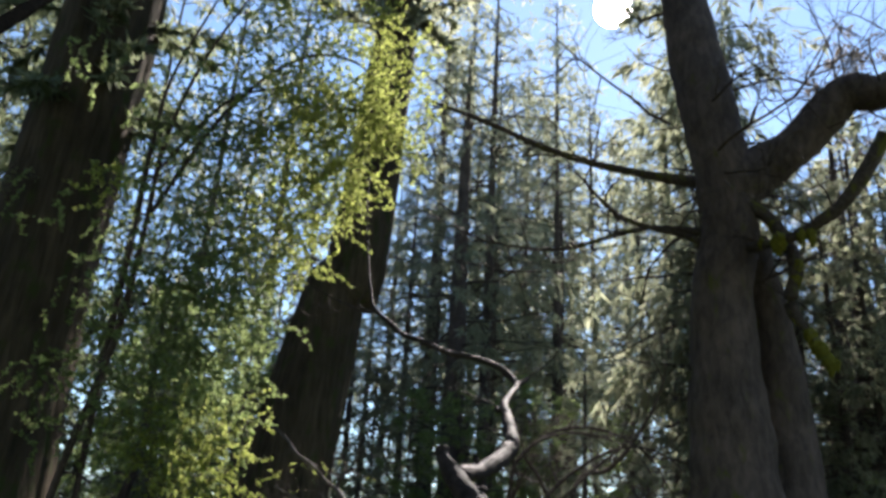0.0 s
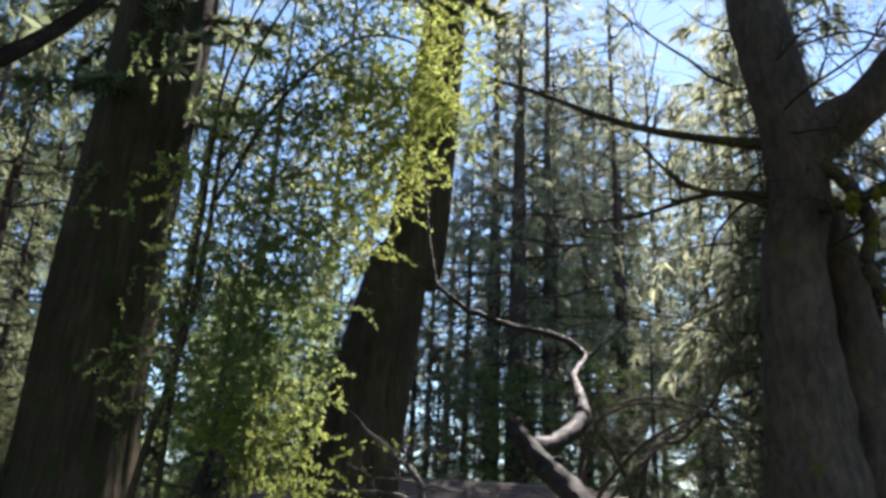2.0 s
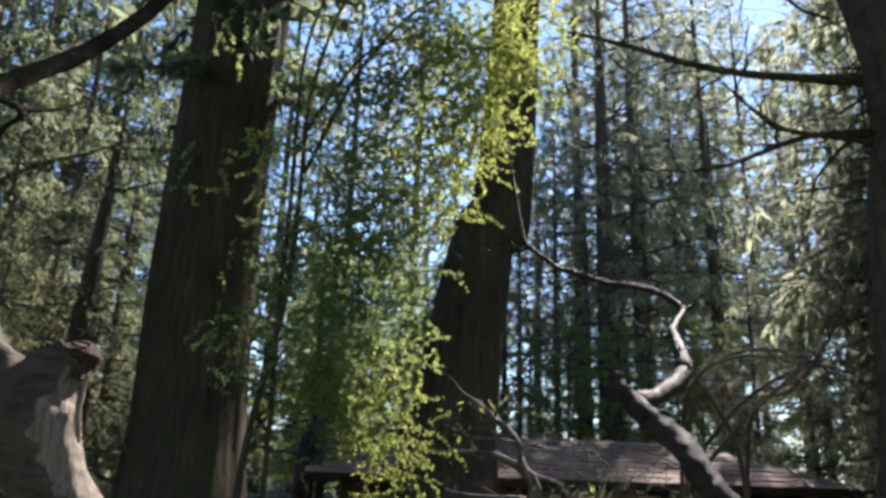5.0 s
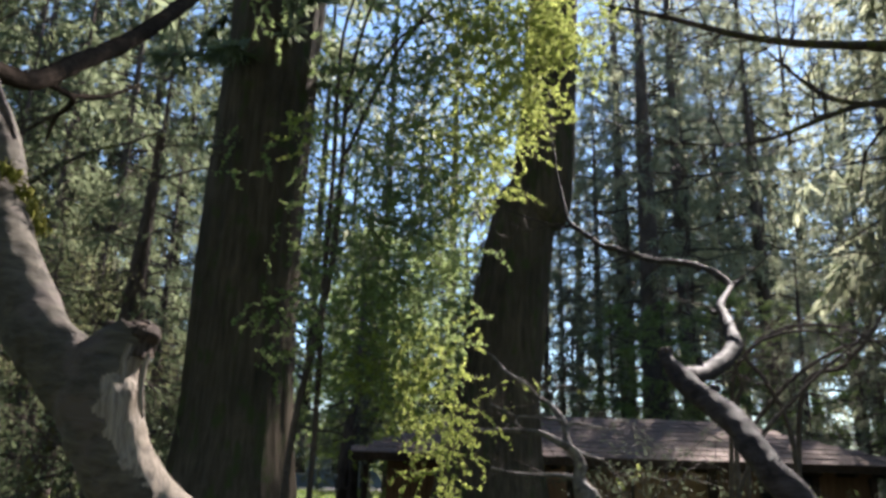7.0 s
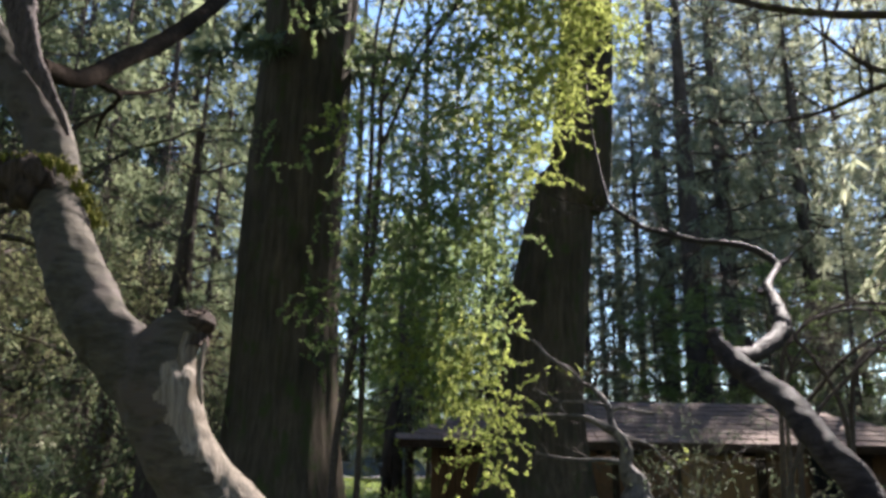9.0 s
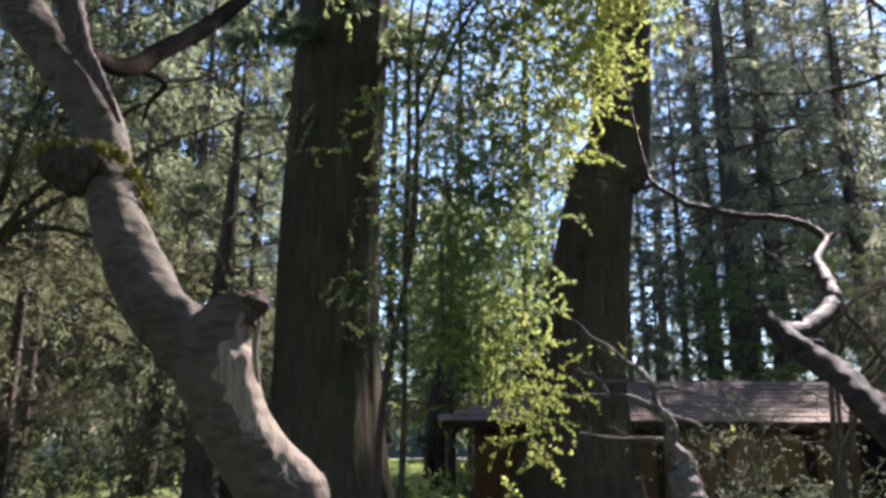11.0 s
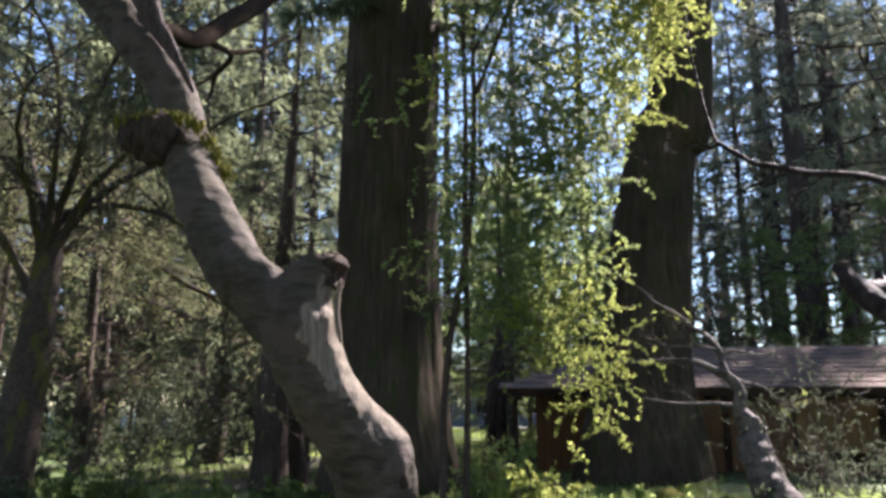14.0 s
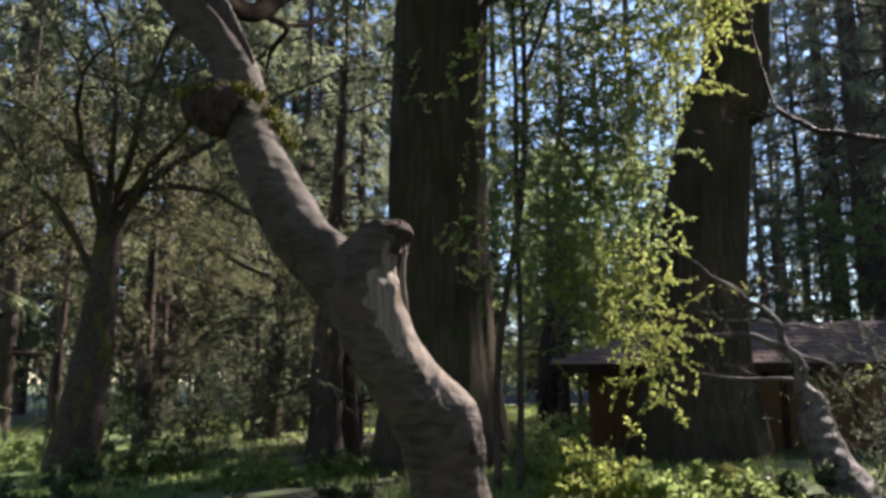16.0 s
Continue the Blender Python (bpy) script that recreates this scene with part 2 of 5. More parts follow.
def tube(geo, rows, sides=8, lump=0.0, freq=3.0, flute=0.0, flutes=9, cap=True, seed=0.0, fine=0.0):
    """A stem swept along rows of x, y, z, radius; lump: uneven girth; flute: furrows along it."""
    rows = np.asarray(rows, float)
    c, r = rows[:, :3], np.maximum(rows[:, 3], 0.0012)
    t = np.gradient(c, axis=0)
    t /= np.linalg.norm(t, axis=1)[:, None] + 1e-9
    ref = np.array([0.31, 0.95, 0.05]) if abs(t[0, 2]) > 0.6 else np.array([0, 0, 1.0])
    u = np.cross(t, ref)
    u /= np.linalg.norm(u, axis=1)[:, None] + 1e-9
    w = np.cross(t, u)
    a = np.linspace(0, 2 * math.pi, sides, endpoint=False)
    rad = np.repeat(r[:, None], sides, 1)
    if flute:
        wob = np.array([[noise.noise((math.cos(x) * 1.1 + seed, math.sin(x) * 1.1, z * 0.13)) for x in a] for z in c[:, 2]])
        fin = np.array([[noise.noise((math.cos(x) * flutes * 0.45, math.sin(x) * flutes * 0.45 + seed, z * 0.22)) for x in a] for z in c[:, 2]])
        rad = rad * (1 + flute * (0.9 * wob + 1.0 * fin))
    if lump:
        for i in range(len(c)):
            for j in range(sides):
                q = c[i] + (u[i] * math.cos(a[j]) + w[i] * math.sin(a[j])) * r[i]
                rad[i, j] *= 1 + lump * (noise.noise(Vector(q * freq) + Vector((seed, 0, 0))) + 0.5 * noise.noise(Vector(q * freq * 2.7))) + (fine * noise.noise(Vector((q[0] * 26, q[1] * 26, q[2] * 15))) if fine else 0.0)
    ring = c[:, None] + rad[..., None] * (u[:, None] * np.cos(a)[None, :, None] + w[:, None] * np.sin(a)[None, :, None])
    n = len(c)
    i, j = np.meshgrid(np.arange(n - 1), np.arange(sides), indexing="ij")
    j2 = (j + 1) % sides
    f = np.stack([i * sides + j, i * sides + j2, (i + 1) * sides + j2, (i + 1) * sides + j], -1).reshape(-1, 4)
    geo.add(ring.reshape(-1, 3), f)
    if cap:
        base = geo.n - n * sides
        geo.f.append([base + k for k in range(sides)])
        geo.f.append([base + (n - 1) * sides + k for k in reversed(range(sides))])


def unit(v):
    return v / (np.linalg.norm(v, axis=-1, keepdims=True) + 1e-9)


def kites(base, way, length, width, rng, fold=0.25):
    """Leaves or sprays as folded kites that start at base and point along way."""
    n = len(base)
    way = unit(np.asarray(way, float))
    side = unit(np.cross(way, rng.normal(size=(n, 3))))
    up = np.cross(side, way)
    L, W = np.broadcast_to(length, n)[:, None], np.broadcast_to(width, n)[:, None]
    mid = base + way * L * 0.45
    return np.stack([base, mid + side * W * 0.5 + up * W * fold, base + way * L, mid - side * W * 0.5 + up * W * fold], 1)


def along(rows, k, rng, lo=0.15):
    """k random places on a stem, with its direction there."""
    s = rng.uniform(lo, 1, k) * (len(rows) - 1.001)
    i = s.astype(int)
    d = rows[i + 1, :3] - rows[i, :3]
    return rows[i, :3] + d * (s - i)[:, None], unit(d)


def wander(start, way, length, r0, r1, rng, steps=7, bend=0.25, gravity=0.0):
    """A crooked twig as rows of x, y, z, radius."""
    p, d, out = np.array(start, float), np.array(way, float), []
    d /= np.linalg.norm(d) + 1e-9
    for i in range(steps + 1):
        out.append([*p, r0 + (r1 - r0) * i / steps])
        d = d + rng.normal(size=3) * bend + np.array([0, 0, gravity])
        d /= np.linalg.norm(d)
        p = p + d * length / steps
    return np.array(out)


# ---- ground ----
def height(x, y):
    return 0.10 * noise.noise((x * 0.11, y * 0.11, 0.3)) + 0.035 * noise.noise((x * 0.7, y * 0.7, 1.3))


def make_ground():
    g = Geo()
    r = np.concatenate([np.linspace(0, 30, 61), np.geomspace(31.5, 2500, 40)])
    na = 160
    a = np.linspace(0, 2 * math.pi, na, endpoint=False)
    v = [(x, y, height(x, y) if rr < 120 else 0.0) for rr in r for x, y in ((rr * math.cos(q), rr * math.sin(q)) for q in a)]
    i, j = np.meshgrid(np.arange(len(r) - 1), np.arange(na), indexing="ij")
    j2 = (j + 1) % na
    f = np.stack([i * na + j, (i + 1) * na + j, (i + 1) * na + j2, i * na + j2], -1).reshape(-1, 4)
    g.add(v, f)
    return tagged(part("ground", g, M_GROUND), "dark forest floor with patches of grass and moss", "ground", kind="structure")


make_ground()


# ---- sun disc, far beyond the trees ----
def make_sun():
    bm = bmesh.new()
    bmesh.ops.create_icosphere(bm, subdivisions=5, radius=58)
    me = bpy.data.meshes.new("sun")
    bm.to_mesh(me)
    bm.free()
    me.materials.append(M_SUN)
    ob = new("sun", me)
    az, el = radians(12.8), radians(39.2)
    ob.location = Vector((math.sin(az) * math.cos(el), math.cos(az) * math.cos(el), math.sin(el))) * 2600
    return tagged(ob, "white glaring sun behind the tree tops", "sun", kind="structure")


make_sun()


# ---- the two great redwoods ----
def redwood(axis, seed, label, crown_from, top, low=0, zone=(14.2, 17.2), mat=None):
    base = axis[0]
    th = thing("redwood_tree", (0, 0, 0), label, "tree", "old redwoods")
    g = Geo()
    rows = spline([(*base[:2], base[2] - 0.5, base[3] * 1.5), (*base[:2], base[2] + 0.1, base[3] * 1.25), *axis[1:]], 14)
    tube(g, rows, 72, flute=0.075, flutes=16, seed=seed)
    part("trunk", g, M_REDWOOD, th)
    rng = np.random.default_rng(int(seed * 10))
    boughs, fol = Geo(), Geo()
    for k in range(60):
        z = crown_from + (top - crown_from) * (k / 60) ** 1.1
        f = (z - axis[-2][2]) / (axis[-1][2] - axis[-2][2])
        p = np.array(axis[-2][:3]) + (np.array(axis[-1][:3]) - np.array(axis[-2][:3])) * f
        q = rng.uniform(0, 2 * math.pi)
        L = (6.0 * (1 - (z - crown_from) / (top - crown_from)) + 1.0) * rng.uniform(0.7, 1.1)
        rows = wander(p, (math.cos(q), math.sin(q), 0.1), L, 0.07, 0.01, rng, 7, 0.12, -0.06)
        tube(boughs, rows, 5, cap=False)
        c, d = along(rows, 130, rng)
        w = unit(d + rng.normal(size=d.shape) * 0.8 + [0, 0, -0.4])
        fol.quads(kites(c, w, rng.uniform(0.5, 1.0, 130), rng.uniform(0.16, 0.32, 130), rng))
    for k in range(low):                       # short sprays on the bare part of the stem
        z = rng.uniform(*zone)
        p = np.array([np.interp(z, [a[2] for a in axis], [a[i] for a in axis]) for i in range(3)])
        q = rng.uniform(0, 2 * math.pi)
        rows = wander(p, (math.cos(q), math.sin(q), 0.1), rng.uniform(1.6, 2.7), 0.04, 0.008, rng, 6, 0.12, -0.06)
        tube(boughs, rows, 4, cap=False)
        c, d = along(rows, 110, rng, 0.2)
        w = unit(d + rng.normal(size=d.shape) * 0.8 + [0, 0, -0.4])
        fol.quads(kites(c, w, rng.uniform(0.25, 0.5, 110), rng.uniform(0.06, 0.12, 110), rng))
    part("branchwork", boughs, M_TWIG, th, stuff=True)
    part("foliage", fol, mat or M_NEEDLE, th, stuff=True)
    return th


redwood([(-7.50, 12.95, 0.0, 1.08), (-7.55, 12.98, 2.4, 1.02), (-7.58, 12.97, 6.0, 0.95), (-7.45, 12.95, 10.0, 0.90), (-7.35, 12.92, 14.0, 0.86), (-6.9, 12.8, 34.0, 0.30)],
        3.1, "huge dark redwood trunk with fluted brown bark and ivy shoots", 15, 34, 44, (9.0, 15.5), M_YEW)
redwood([(-3.58, 16.75, 0.0, 1.17), (-3.42, 16.76, 2.5, 0.97), (-3.14, 16.80, 5.0, 0.84), (-2.78, 16.86, 7.4, 0.70), (-2.25, 16.92, 9.8, 0.66), (-1.2, 17.1, 32.0, 0.2)],
        7.7, "tall redwood trunk flaring towards its base beside a cabin", 23, 32, 26)


# ---- conifers ----
def conifer(H, r0, z0, reach, seed, mat, label, n=64, sprays=90, lean=0.0, name="fir_tree", drop=0.5, group="firs in the wood", coarse=1.0, broad=1.0):
    """A fir or cedar: straight stem, drooping boughs, hanging sprays with gaps between."""
    rng = np.random.default_rng(seed)
    th = thing(name, (0, 0, 0), label, "tree", group)
    g, boughs, fol = Geo(), Geo(), Geo()
    stem = spline([(0, 0, -0.4, r0 * 1.35), (0, 0, 1.0, r0 * 1.08), (lean * 0.3, 0, H * 0.35, r0 * 0.85), (lean * 0.6, 0, H * 0.7, r0 * 0.5), (lean, 0, H, 0.03)], 6)
    tube(g, stem, 12, lump=0.10, freq=1.3, seed=seed)
    part("trunk", g, M_FIR, th)
    for k in range(n):
        h = (k + rng.uniform(0, 1)) / n
        z = z0 + (H - z0) * h
        q = rng.uniform(0, 2 * math.pi)
        L = reach * (1 - h) ** 0.65 * rng.uniform(0.55, 1.15) + 0.5
        p = (lean * z / H, 0, z)
        rows = wander(p, (math.cos(q), math.sin(q), 0.25 - 0.3 * (1 - h)), L, 0.02 + 0.012 * L, 0.006, rng, 5, 0.13, -0.05 + 0.03 * h)
        tube(boughs, rows, 4 if coarse < 1.2 else 3, cap=False)
        k2 = max(4, int(L * 1.8 / coarse))
        c, d = along(rows, k2, rng, 0.2)
        m = int(sprays * (0.35 + L / reach))
        per = max(3, m // (k2 + 1))
        side = unit(np.cross(d, [0, 0, 1.0])) * np.where(rng.random((k2, 1)) < 0.5, -1, 1)
        for i in range(k2):
            tw = wander(c[i], d[i] * 0.5 + side[i] + [0, 0, -0.25], L * 0.22 + 0.35, 0.008, 0.003, rng, 4, 0.15, -0.12)
            boughs.quads(kites(tw[:1, :3], tw[-1:, :3] - tw[:1, :3], np.linalg.norm(tw[-1, :3] - tw[0, :3]), 0.02, rng))
            b, e = along(tw, per, rng, 0.0)
            w = unit(e * 0.7 + rng.normal(size=e.shape) * 0.45 + [0, 0, -drop])
            fol.quads(kites(b + rng.normal(size=b.shape) * 0.05, w, rng.uniform(0.24, 0.60, per) * coarse, rng.uniform(0.04, 0.100, per) * coarse * broad, rng))
    part("branchwork", boughs, M_TWIG, th, stuff=True)
    part("foliage", fol, mat, th, stuff=True)
    return th


def at(x, y, turn=0.0, size=1.0, z=0.0):
    return pose(x, y, z, 0, 0, turn) @ Matrix.Scale(size, 4)


FIRS = [
    conifer(29, 0.56, 5.0, 5.2, 11, M_NEEDLE, "tall fir with dark bark and drooping sprays", n=78, sprays=112, coarse=1.08),
    conifer(28, 0.36, 3.5, 5.0, 12, M_NEEDLE, "slender dark fir with gaps between its boughs", n=74, sprays=125, lean=-0.6),
    conifer(26, 0.24, 0.8, 5.6, 13, M_NEEDLE, "young dense fir clothed down to the ground", n=80, sprays=104, coarse=1.12, broad=1.1),
    conifer(26, 0.30, 2.0, 5.6, 14, M_YEW, "cedar with dark olive-green sprays", n=78, sprays=108, coarse=0.98, broad=1.0, name="cedar_tree", group="olive cedars"),
    conifer(26, 0.30, 2.4, 5.4, 15, M_BROWN, "cedar with many dry brown sprays", n=74, sprays=125, name="cedar_tree", group="browning cedars"),
    conifer(29, 0.20, 1.4, 5.8, 16, M_NEEDLE, "distant fir with dark drooping boughs", n=60, sprays=47, coarse=1.6),
    conifer(28, 0.17, 0.6, 6.0, 17, M_NEEDLE, "distant dense dark fir", n=64, sprays=47, coarse=1.6),
    conifer(30, 0.26, 9.0, 4.6, 18, M_NEEDLE, "tall thin fir with sparse boughs and ragged top", n=74, sprays=46, coarse=1.25),
    conifer(15, 0.13, 3.2, 4.2, 19, M_SHADE, "young hemlock with soft green hanging sprays", n=60, sprays=100, name="hemlock_tree", drop=0.25, group="young hemlocks"),
    conifer(23, 0.30, 5.0, 2.6, 20, M_NEEDLE, "narrow dark fir close behind the old maple", n=110, sprays=70, broad=1.2),
    conifer(27, 0.22, 3.6, 6.2, 21, M_YEW, "dark green cedar with dense hanging sprays", n=66, sprays=66, coarse=1.35, broad=0.95, name="cedar_tree", group="dark cedars"),
    conifer(28, 0.50, 10.0, 8.0, 22, M_NEEDLE, "tall fir out of view, added to shade the glade", n=84, sprays=56, coarse=2.0, broad=1.7),
]
FIRS[6]["label"] = "distant dense dark fir in the wood"
TALL = (29, 28, 26, 26, 26, 29, 28, 30, 15, 23, 27, 28)
VIGOUR = (1.0, 1.05, 0.75, 0.9, 0.92, 1.10, 0.80, 1.03, 0.70, 1.0, 0.95, 1.0)      # how far the others of a kind have grown
SUNNY = [(-1.9, 2.4, 1.6), (-2.6, 2.4, 2.4), (-3.2, 2.5, 3.2), (0.3, 5.6, 2.0), (0.5, 8.0, 2.9), (0.0, 10.2, 4.3), (-2.4, 11.0, 8.2), (-2.8, 10.9, 6.8), (-3.2, 10.2, 2.4),
         (-3.6, 11.1, 0.6), (-13, 9, 4.5), (-17, 10, 4), (-22, 15, 4), (-12, 28, 0.3), (-17, 36, 0.3), (-15, 18, 0.3), (-4.5, 18.3, 2.2), (2.5, 20.6, 2.5),
         (-7.4, 18.0, 2.2), (-6.2, 19.0, 2.3), (-20, 31, 0.3), (-11, 34, 0.3), (-5.2, 13.6, 0.8), (-16, 21, 0.3), (-22, 26, 0.3), (0, 19.6, 2.4), (-3.2, 10.0, 0.5), (-2.4, 10.2, 0.4)]


def light_limit(x, y, h):
    """The height, at most h, that a tree may have here without shading the sunny spots of the glade."""
    for a, b, c in SUNNY:
        d = (x - a) * math.sin(SUN_AZ) + (y - b) * math.cos(SUN_AZ)
        off = abs((x - a) * math.cos(SUN_AZ) - (y - b) * math.sin(SUN_AZ))
        z = c + d * math.tan(SUN_EL)
        if d > 0:
            while h > z - 0.3 and off < 0.20 * h * max(0.0, 1 - z / h) ** 0.65 + 0.7:
                h -= 0.5
    return h


def plant(kind, x, y, turn, h, first=False, full=False):
    if not first and x < 0 and math.atan2(-x, y) > radians(25):      # the wood on that side is cedar
        kind = {0: 3, 1: 10, 2: 3, 5: 10, 6: 10}.get(kind, kind)
    size = (h if full else light_limit(x, y, h)) / TALL[kind]
    if first:
        FIRS[kind].matrix_basis = at(x, y, turn, size)
    else:
        copy_thing(FIRS[kind], at(x, y, turn, size * VIGOUR[kind] / FIRS[kind].matrix_basis.to_scale().x))


plant(0, 0.1, 36.0, 20, 29, True, True)
plant(1, 6.3, 45.6, 80, 29.5, True, True)
plant(2, -19.5, 30.0, 140, 28, True)
plant(3, -23.0, 28.0, 30, 26, True, True)
plant(3, -17.5, 19.0, 30, 17)
plant(4, 16.0, 27.5, 0, 24, True)
plant(0, 10.2, 34.5, 200, 26, full=True)
plant(2, -5.0, 38.0, 60, 33)
plant(2, -8.0, 35.0, 110, 27)
plant(4, -6.2, 30.5, 110, 17)
plant(0, -9.2, 23.4, 30, 9)
plant(2, -11.0, 30.0, 30, 9)
plant(10, -27.0, 36.0, 0, 27, True, True)
plant(5, 3.0, 53.0, 10, 42, True)
plant(6, -4.0, 47.0, 10, 36, True)
wood = random.Random(9)
planted = [(-5, 38), (-8, 35), (-6.2, 30.5), (0.1, 36), (6.3, 45.6), (-19.5, 30), (-17.5, 19), (16, 27.5), (10.2, 34.5), (3, 53), (-4, 47)]
# rings of trees in front, on the bearings that lie before the camera (degrees to the left of +y)
for dist, step in ((26, 13), (32, 11), (39, 8.5), (48, 7.5), (60, 7)):
    bearing = -34.0
    while bearing < 66:
        b = radians(bearing + wood.uniform(-2.5, 2.5))
        r = dist * wood.uniform(0.92, 1.1)
        x, y = -math.sin(b) * r, math.cos(b) * r
        kind = wood.choice((3, 3, 2, 3, 4, 0)) if bearing > 30 and dist < 50 else wood.choice((0, 2, 2, 2, 1, 4))
        if dist > 40:
            kind = wood.choice((5, 6))
        h = r * wood.uniform(0.74, 0.92) if dist > 36 else r * wood.uniform(0.85, 1.0)
        if bearing < -19:
            h = r * 0.5
        clear = all((x - p) ** 2 + (y - q) ** 2 > 9 for p, q in planted)
        on_cabin = -9 < x < 9.5 and 14 < y < 29
        on_lawn = 16 < math.degrees(b) < 27 and dist < 62
        on_cabin = on_cabin or (-1 < x < 8 and 30 < y < 52)
        thin = bearing < 8 and 30 < dist < 70 and wood.random() < 0.62
        if clear and not thin and not on_cabin and not on_lawn:
            planted.append((x, y))
            plant(kind, x, y, wood.uniform(0, 360), h)
        bearing += step
# young firs and cedars that fill the wood below the crowns
for dist, step in ((24, 5.0), (29, 4.5), (36, 4.0), (46, 4.0)):
    bearing = -33.0
    while bearing < 62:
        b = radians(bearing + wood.uniform(-1.5, 1.5))
        r = dist * wood.uniform(0.93, 1.08)
        x, y = -math.sin(b) * r, math.cos(b) * r
        on_cabin = -10 < x < 10 and 14 < y < 26.5
        on_lawn = 15 < math.degrees(b) < 28
        if not on_cabin and not on_lawn and not (bearing > 32 and dist < 40) and wood.random() < (0.8 if bearing > 12 else 0.75):
            plant(wood.choice((5, 6, 6, 3)) if bearing > 28 else wood.choice((5, 6, 6, 4)), x, y, wood.uniform(0, 360), wood.uniform(5, 10) * (1.6 if dist > 30 else 1.0))
        bearing += step
for bearing in np.arange(12.0, 31.0, 2.2):      # the edge of the wood beyond the lawn
    b = radians(bearing)
    r = wood.uniform(67, 75)
    plant(6, -math.sin(b) * r, math.cos(b) * r, wood.uniform(0, 360), wood.uniform(14, 24))
plant(3, -11.9, 16.6, 40, 14)
plant(10, -10.2, 13.4, 200, 12, full=True)
plant(2, -14.2, 20.5, 140, 17)
plant(7, -1.6, 52.0, 0, 46, True)
for x, y, h in ((-0.2, 46.0, 42), (1.4, 62.0, 54), (3.5, 66, 60), (7.5, 68, 60), (11, 70, 62), (14.5, 62, 54)):
    plant(7, x, y, x * 40, h)
# soft green young trees between the two redwoods
for k, (x, y, h) in enumerate(((-9.6, 25.5, 10), (-8.2, 30.5, 15), (-10.8, 28.5, 14), (-7.0, 33.0, 16), (-12.4, 33.5, 18), (-10.0, 36.5, 19), (-6.5, 27.8, 9), (-13.5, 39.0, 20))):
    plant(8, x, y, k * 67, h, k == 0, True)
# a dark thicket beyond the maple
for k in range(9):
    b = radians(-18.5 - 2.1 * k)
    for r in (18.5, 25.5):
        plant(2 if r < 20 else 6, -math.sin(b) * r, math.cos(b) * r, k * 71 + r, r * wood.uniform(0.64, 0.78) + 1.5)
# tall far firs that close the wood
for k in range(7):
    b = radians(14.5 + 2.6 * k)
    r = wood.uniform(66, 80)
    plant(5 + k % 2, -math.sin(b) * r, math.cos(b) * r, k * 47, r * wood.uniform(0.78, 0.88))
for k in range(8):
    b = radians(5 - 2.6 * k)
    r = wood.uniform(60, 84)
    plant(5 + k % 2, -math.sin(b) * r, math.cos(b) * r, k * 47, r * wood.uniform(0.92, 1.1))
plant(5, 11.0, 32.0, 20, 27)
for x, y, h in ((-2.6, 41.0, 42), (-0.9, 39.0, 38), (-4.8, 43.0, 42)):
    plant(7, x, y, x * 61, h)
for x, y, h in ((1.7, 39.5, 37), (-1.4, 45.0, 43), (0.4, 52.0, 47)):
    plant(7, x, y, x * 83, h, full=True)
for k in range(8):
    b = radians(32.5 + 2.6 * k)
    r = wood.uniform(42, 54)
    plant(6, -math.sin(b) * r, math.cos(b) * r, k * 59, r * wood.uniform(0.84, 0.95))
for x, y, h in ((8.8, 64.0, 54),):
    plant(7, x, y, x * 37, h, full=True)
# soft young trees in the light beyond the cabin
for k, (x, y, h) in enumerate(((0.4, 30.5, 11.5), (2.6, 31.5, 13), (4.8, 32.0, 12), (7.0, 30.0, 13), (9.5, 28.0, 12), (-1.6, 32.0, 12), (12.0, 29.0, 12))):
    plant(8, x, y, k * 91, h, full=True)
# young firs close behind the cabin
for x, y, h in ((-5.6, 29.0, 7.5), (-3.4, 30.5, 9.0), (-1.2, 30.8, 7.5), (3.4, 31.0, 7.0)):
    plant(6, x, y, x * 50, h)
plant(9, 6.1, 17.2, 0, 23.5, True, True)
# crowns that rise round the sun
for k, (x, y, h) in enumerate(((2.2, 42.0, 36), (4.4, 47.0, 41), (7.2, 50.0, 42), (12.6, 50.0, 46), (14.0, 44.0, 40))):
    plant(7, x, y, k * 77, h)
# dense cedars beyond the spreading trees
for k in range(11):
    b = radians(27.5 + 3.1 * k)
    for r in (35.0,):
        r *= wood.uniform(0.95, 1.08)
        plant(10, -math.sin(b) * r, math.cos(b) * r, k * 43 + r, r * wood.uniform(0.66, 0.78))
# unseen tall firs added behind; their boughs keep open sky off the glade
for k, (x, y) in enumerate(((-4.5, -3.5), (2.8, -4.5), (-9.0, -0.5), (7.5, -1.0), (-1.0, -11.0))):
    plant(11, x, y, k * 83, 28, k == 0, True)
# and a few unseen ones behind the camera, added to close and dim the glade
for bearing in range(76, 312, 21):
    b = radians(bearing)
    r = wood.uniform(12, 20)
    plant(wood.choice((5, 6)), -math.sin(b) * r, math.cos(b) * r, wood.uniform(0, 360), wood.uniform(20, 26))


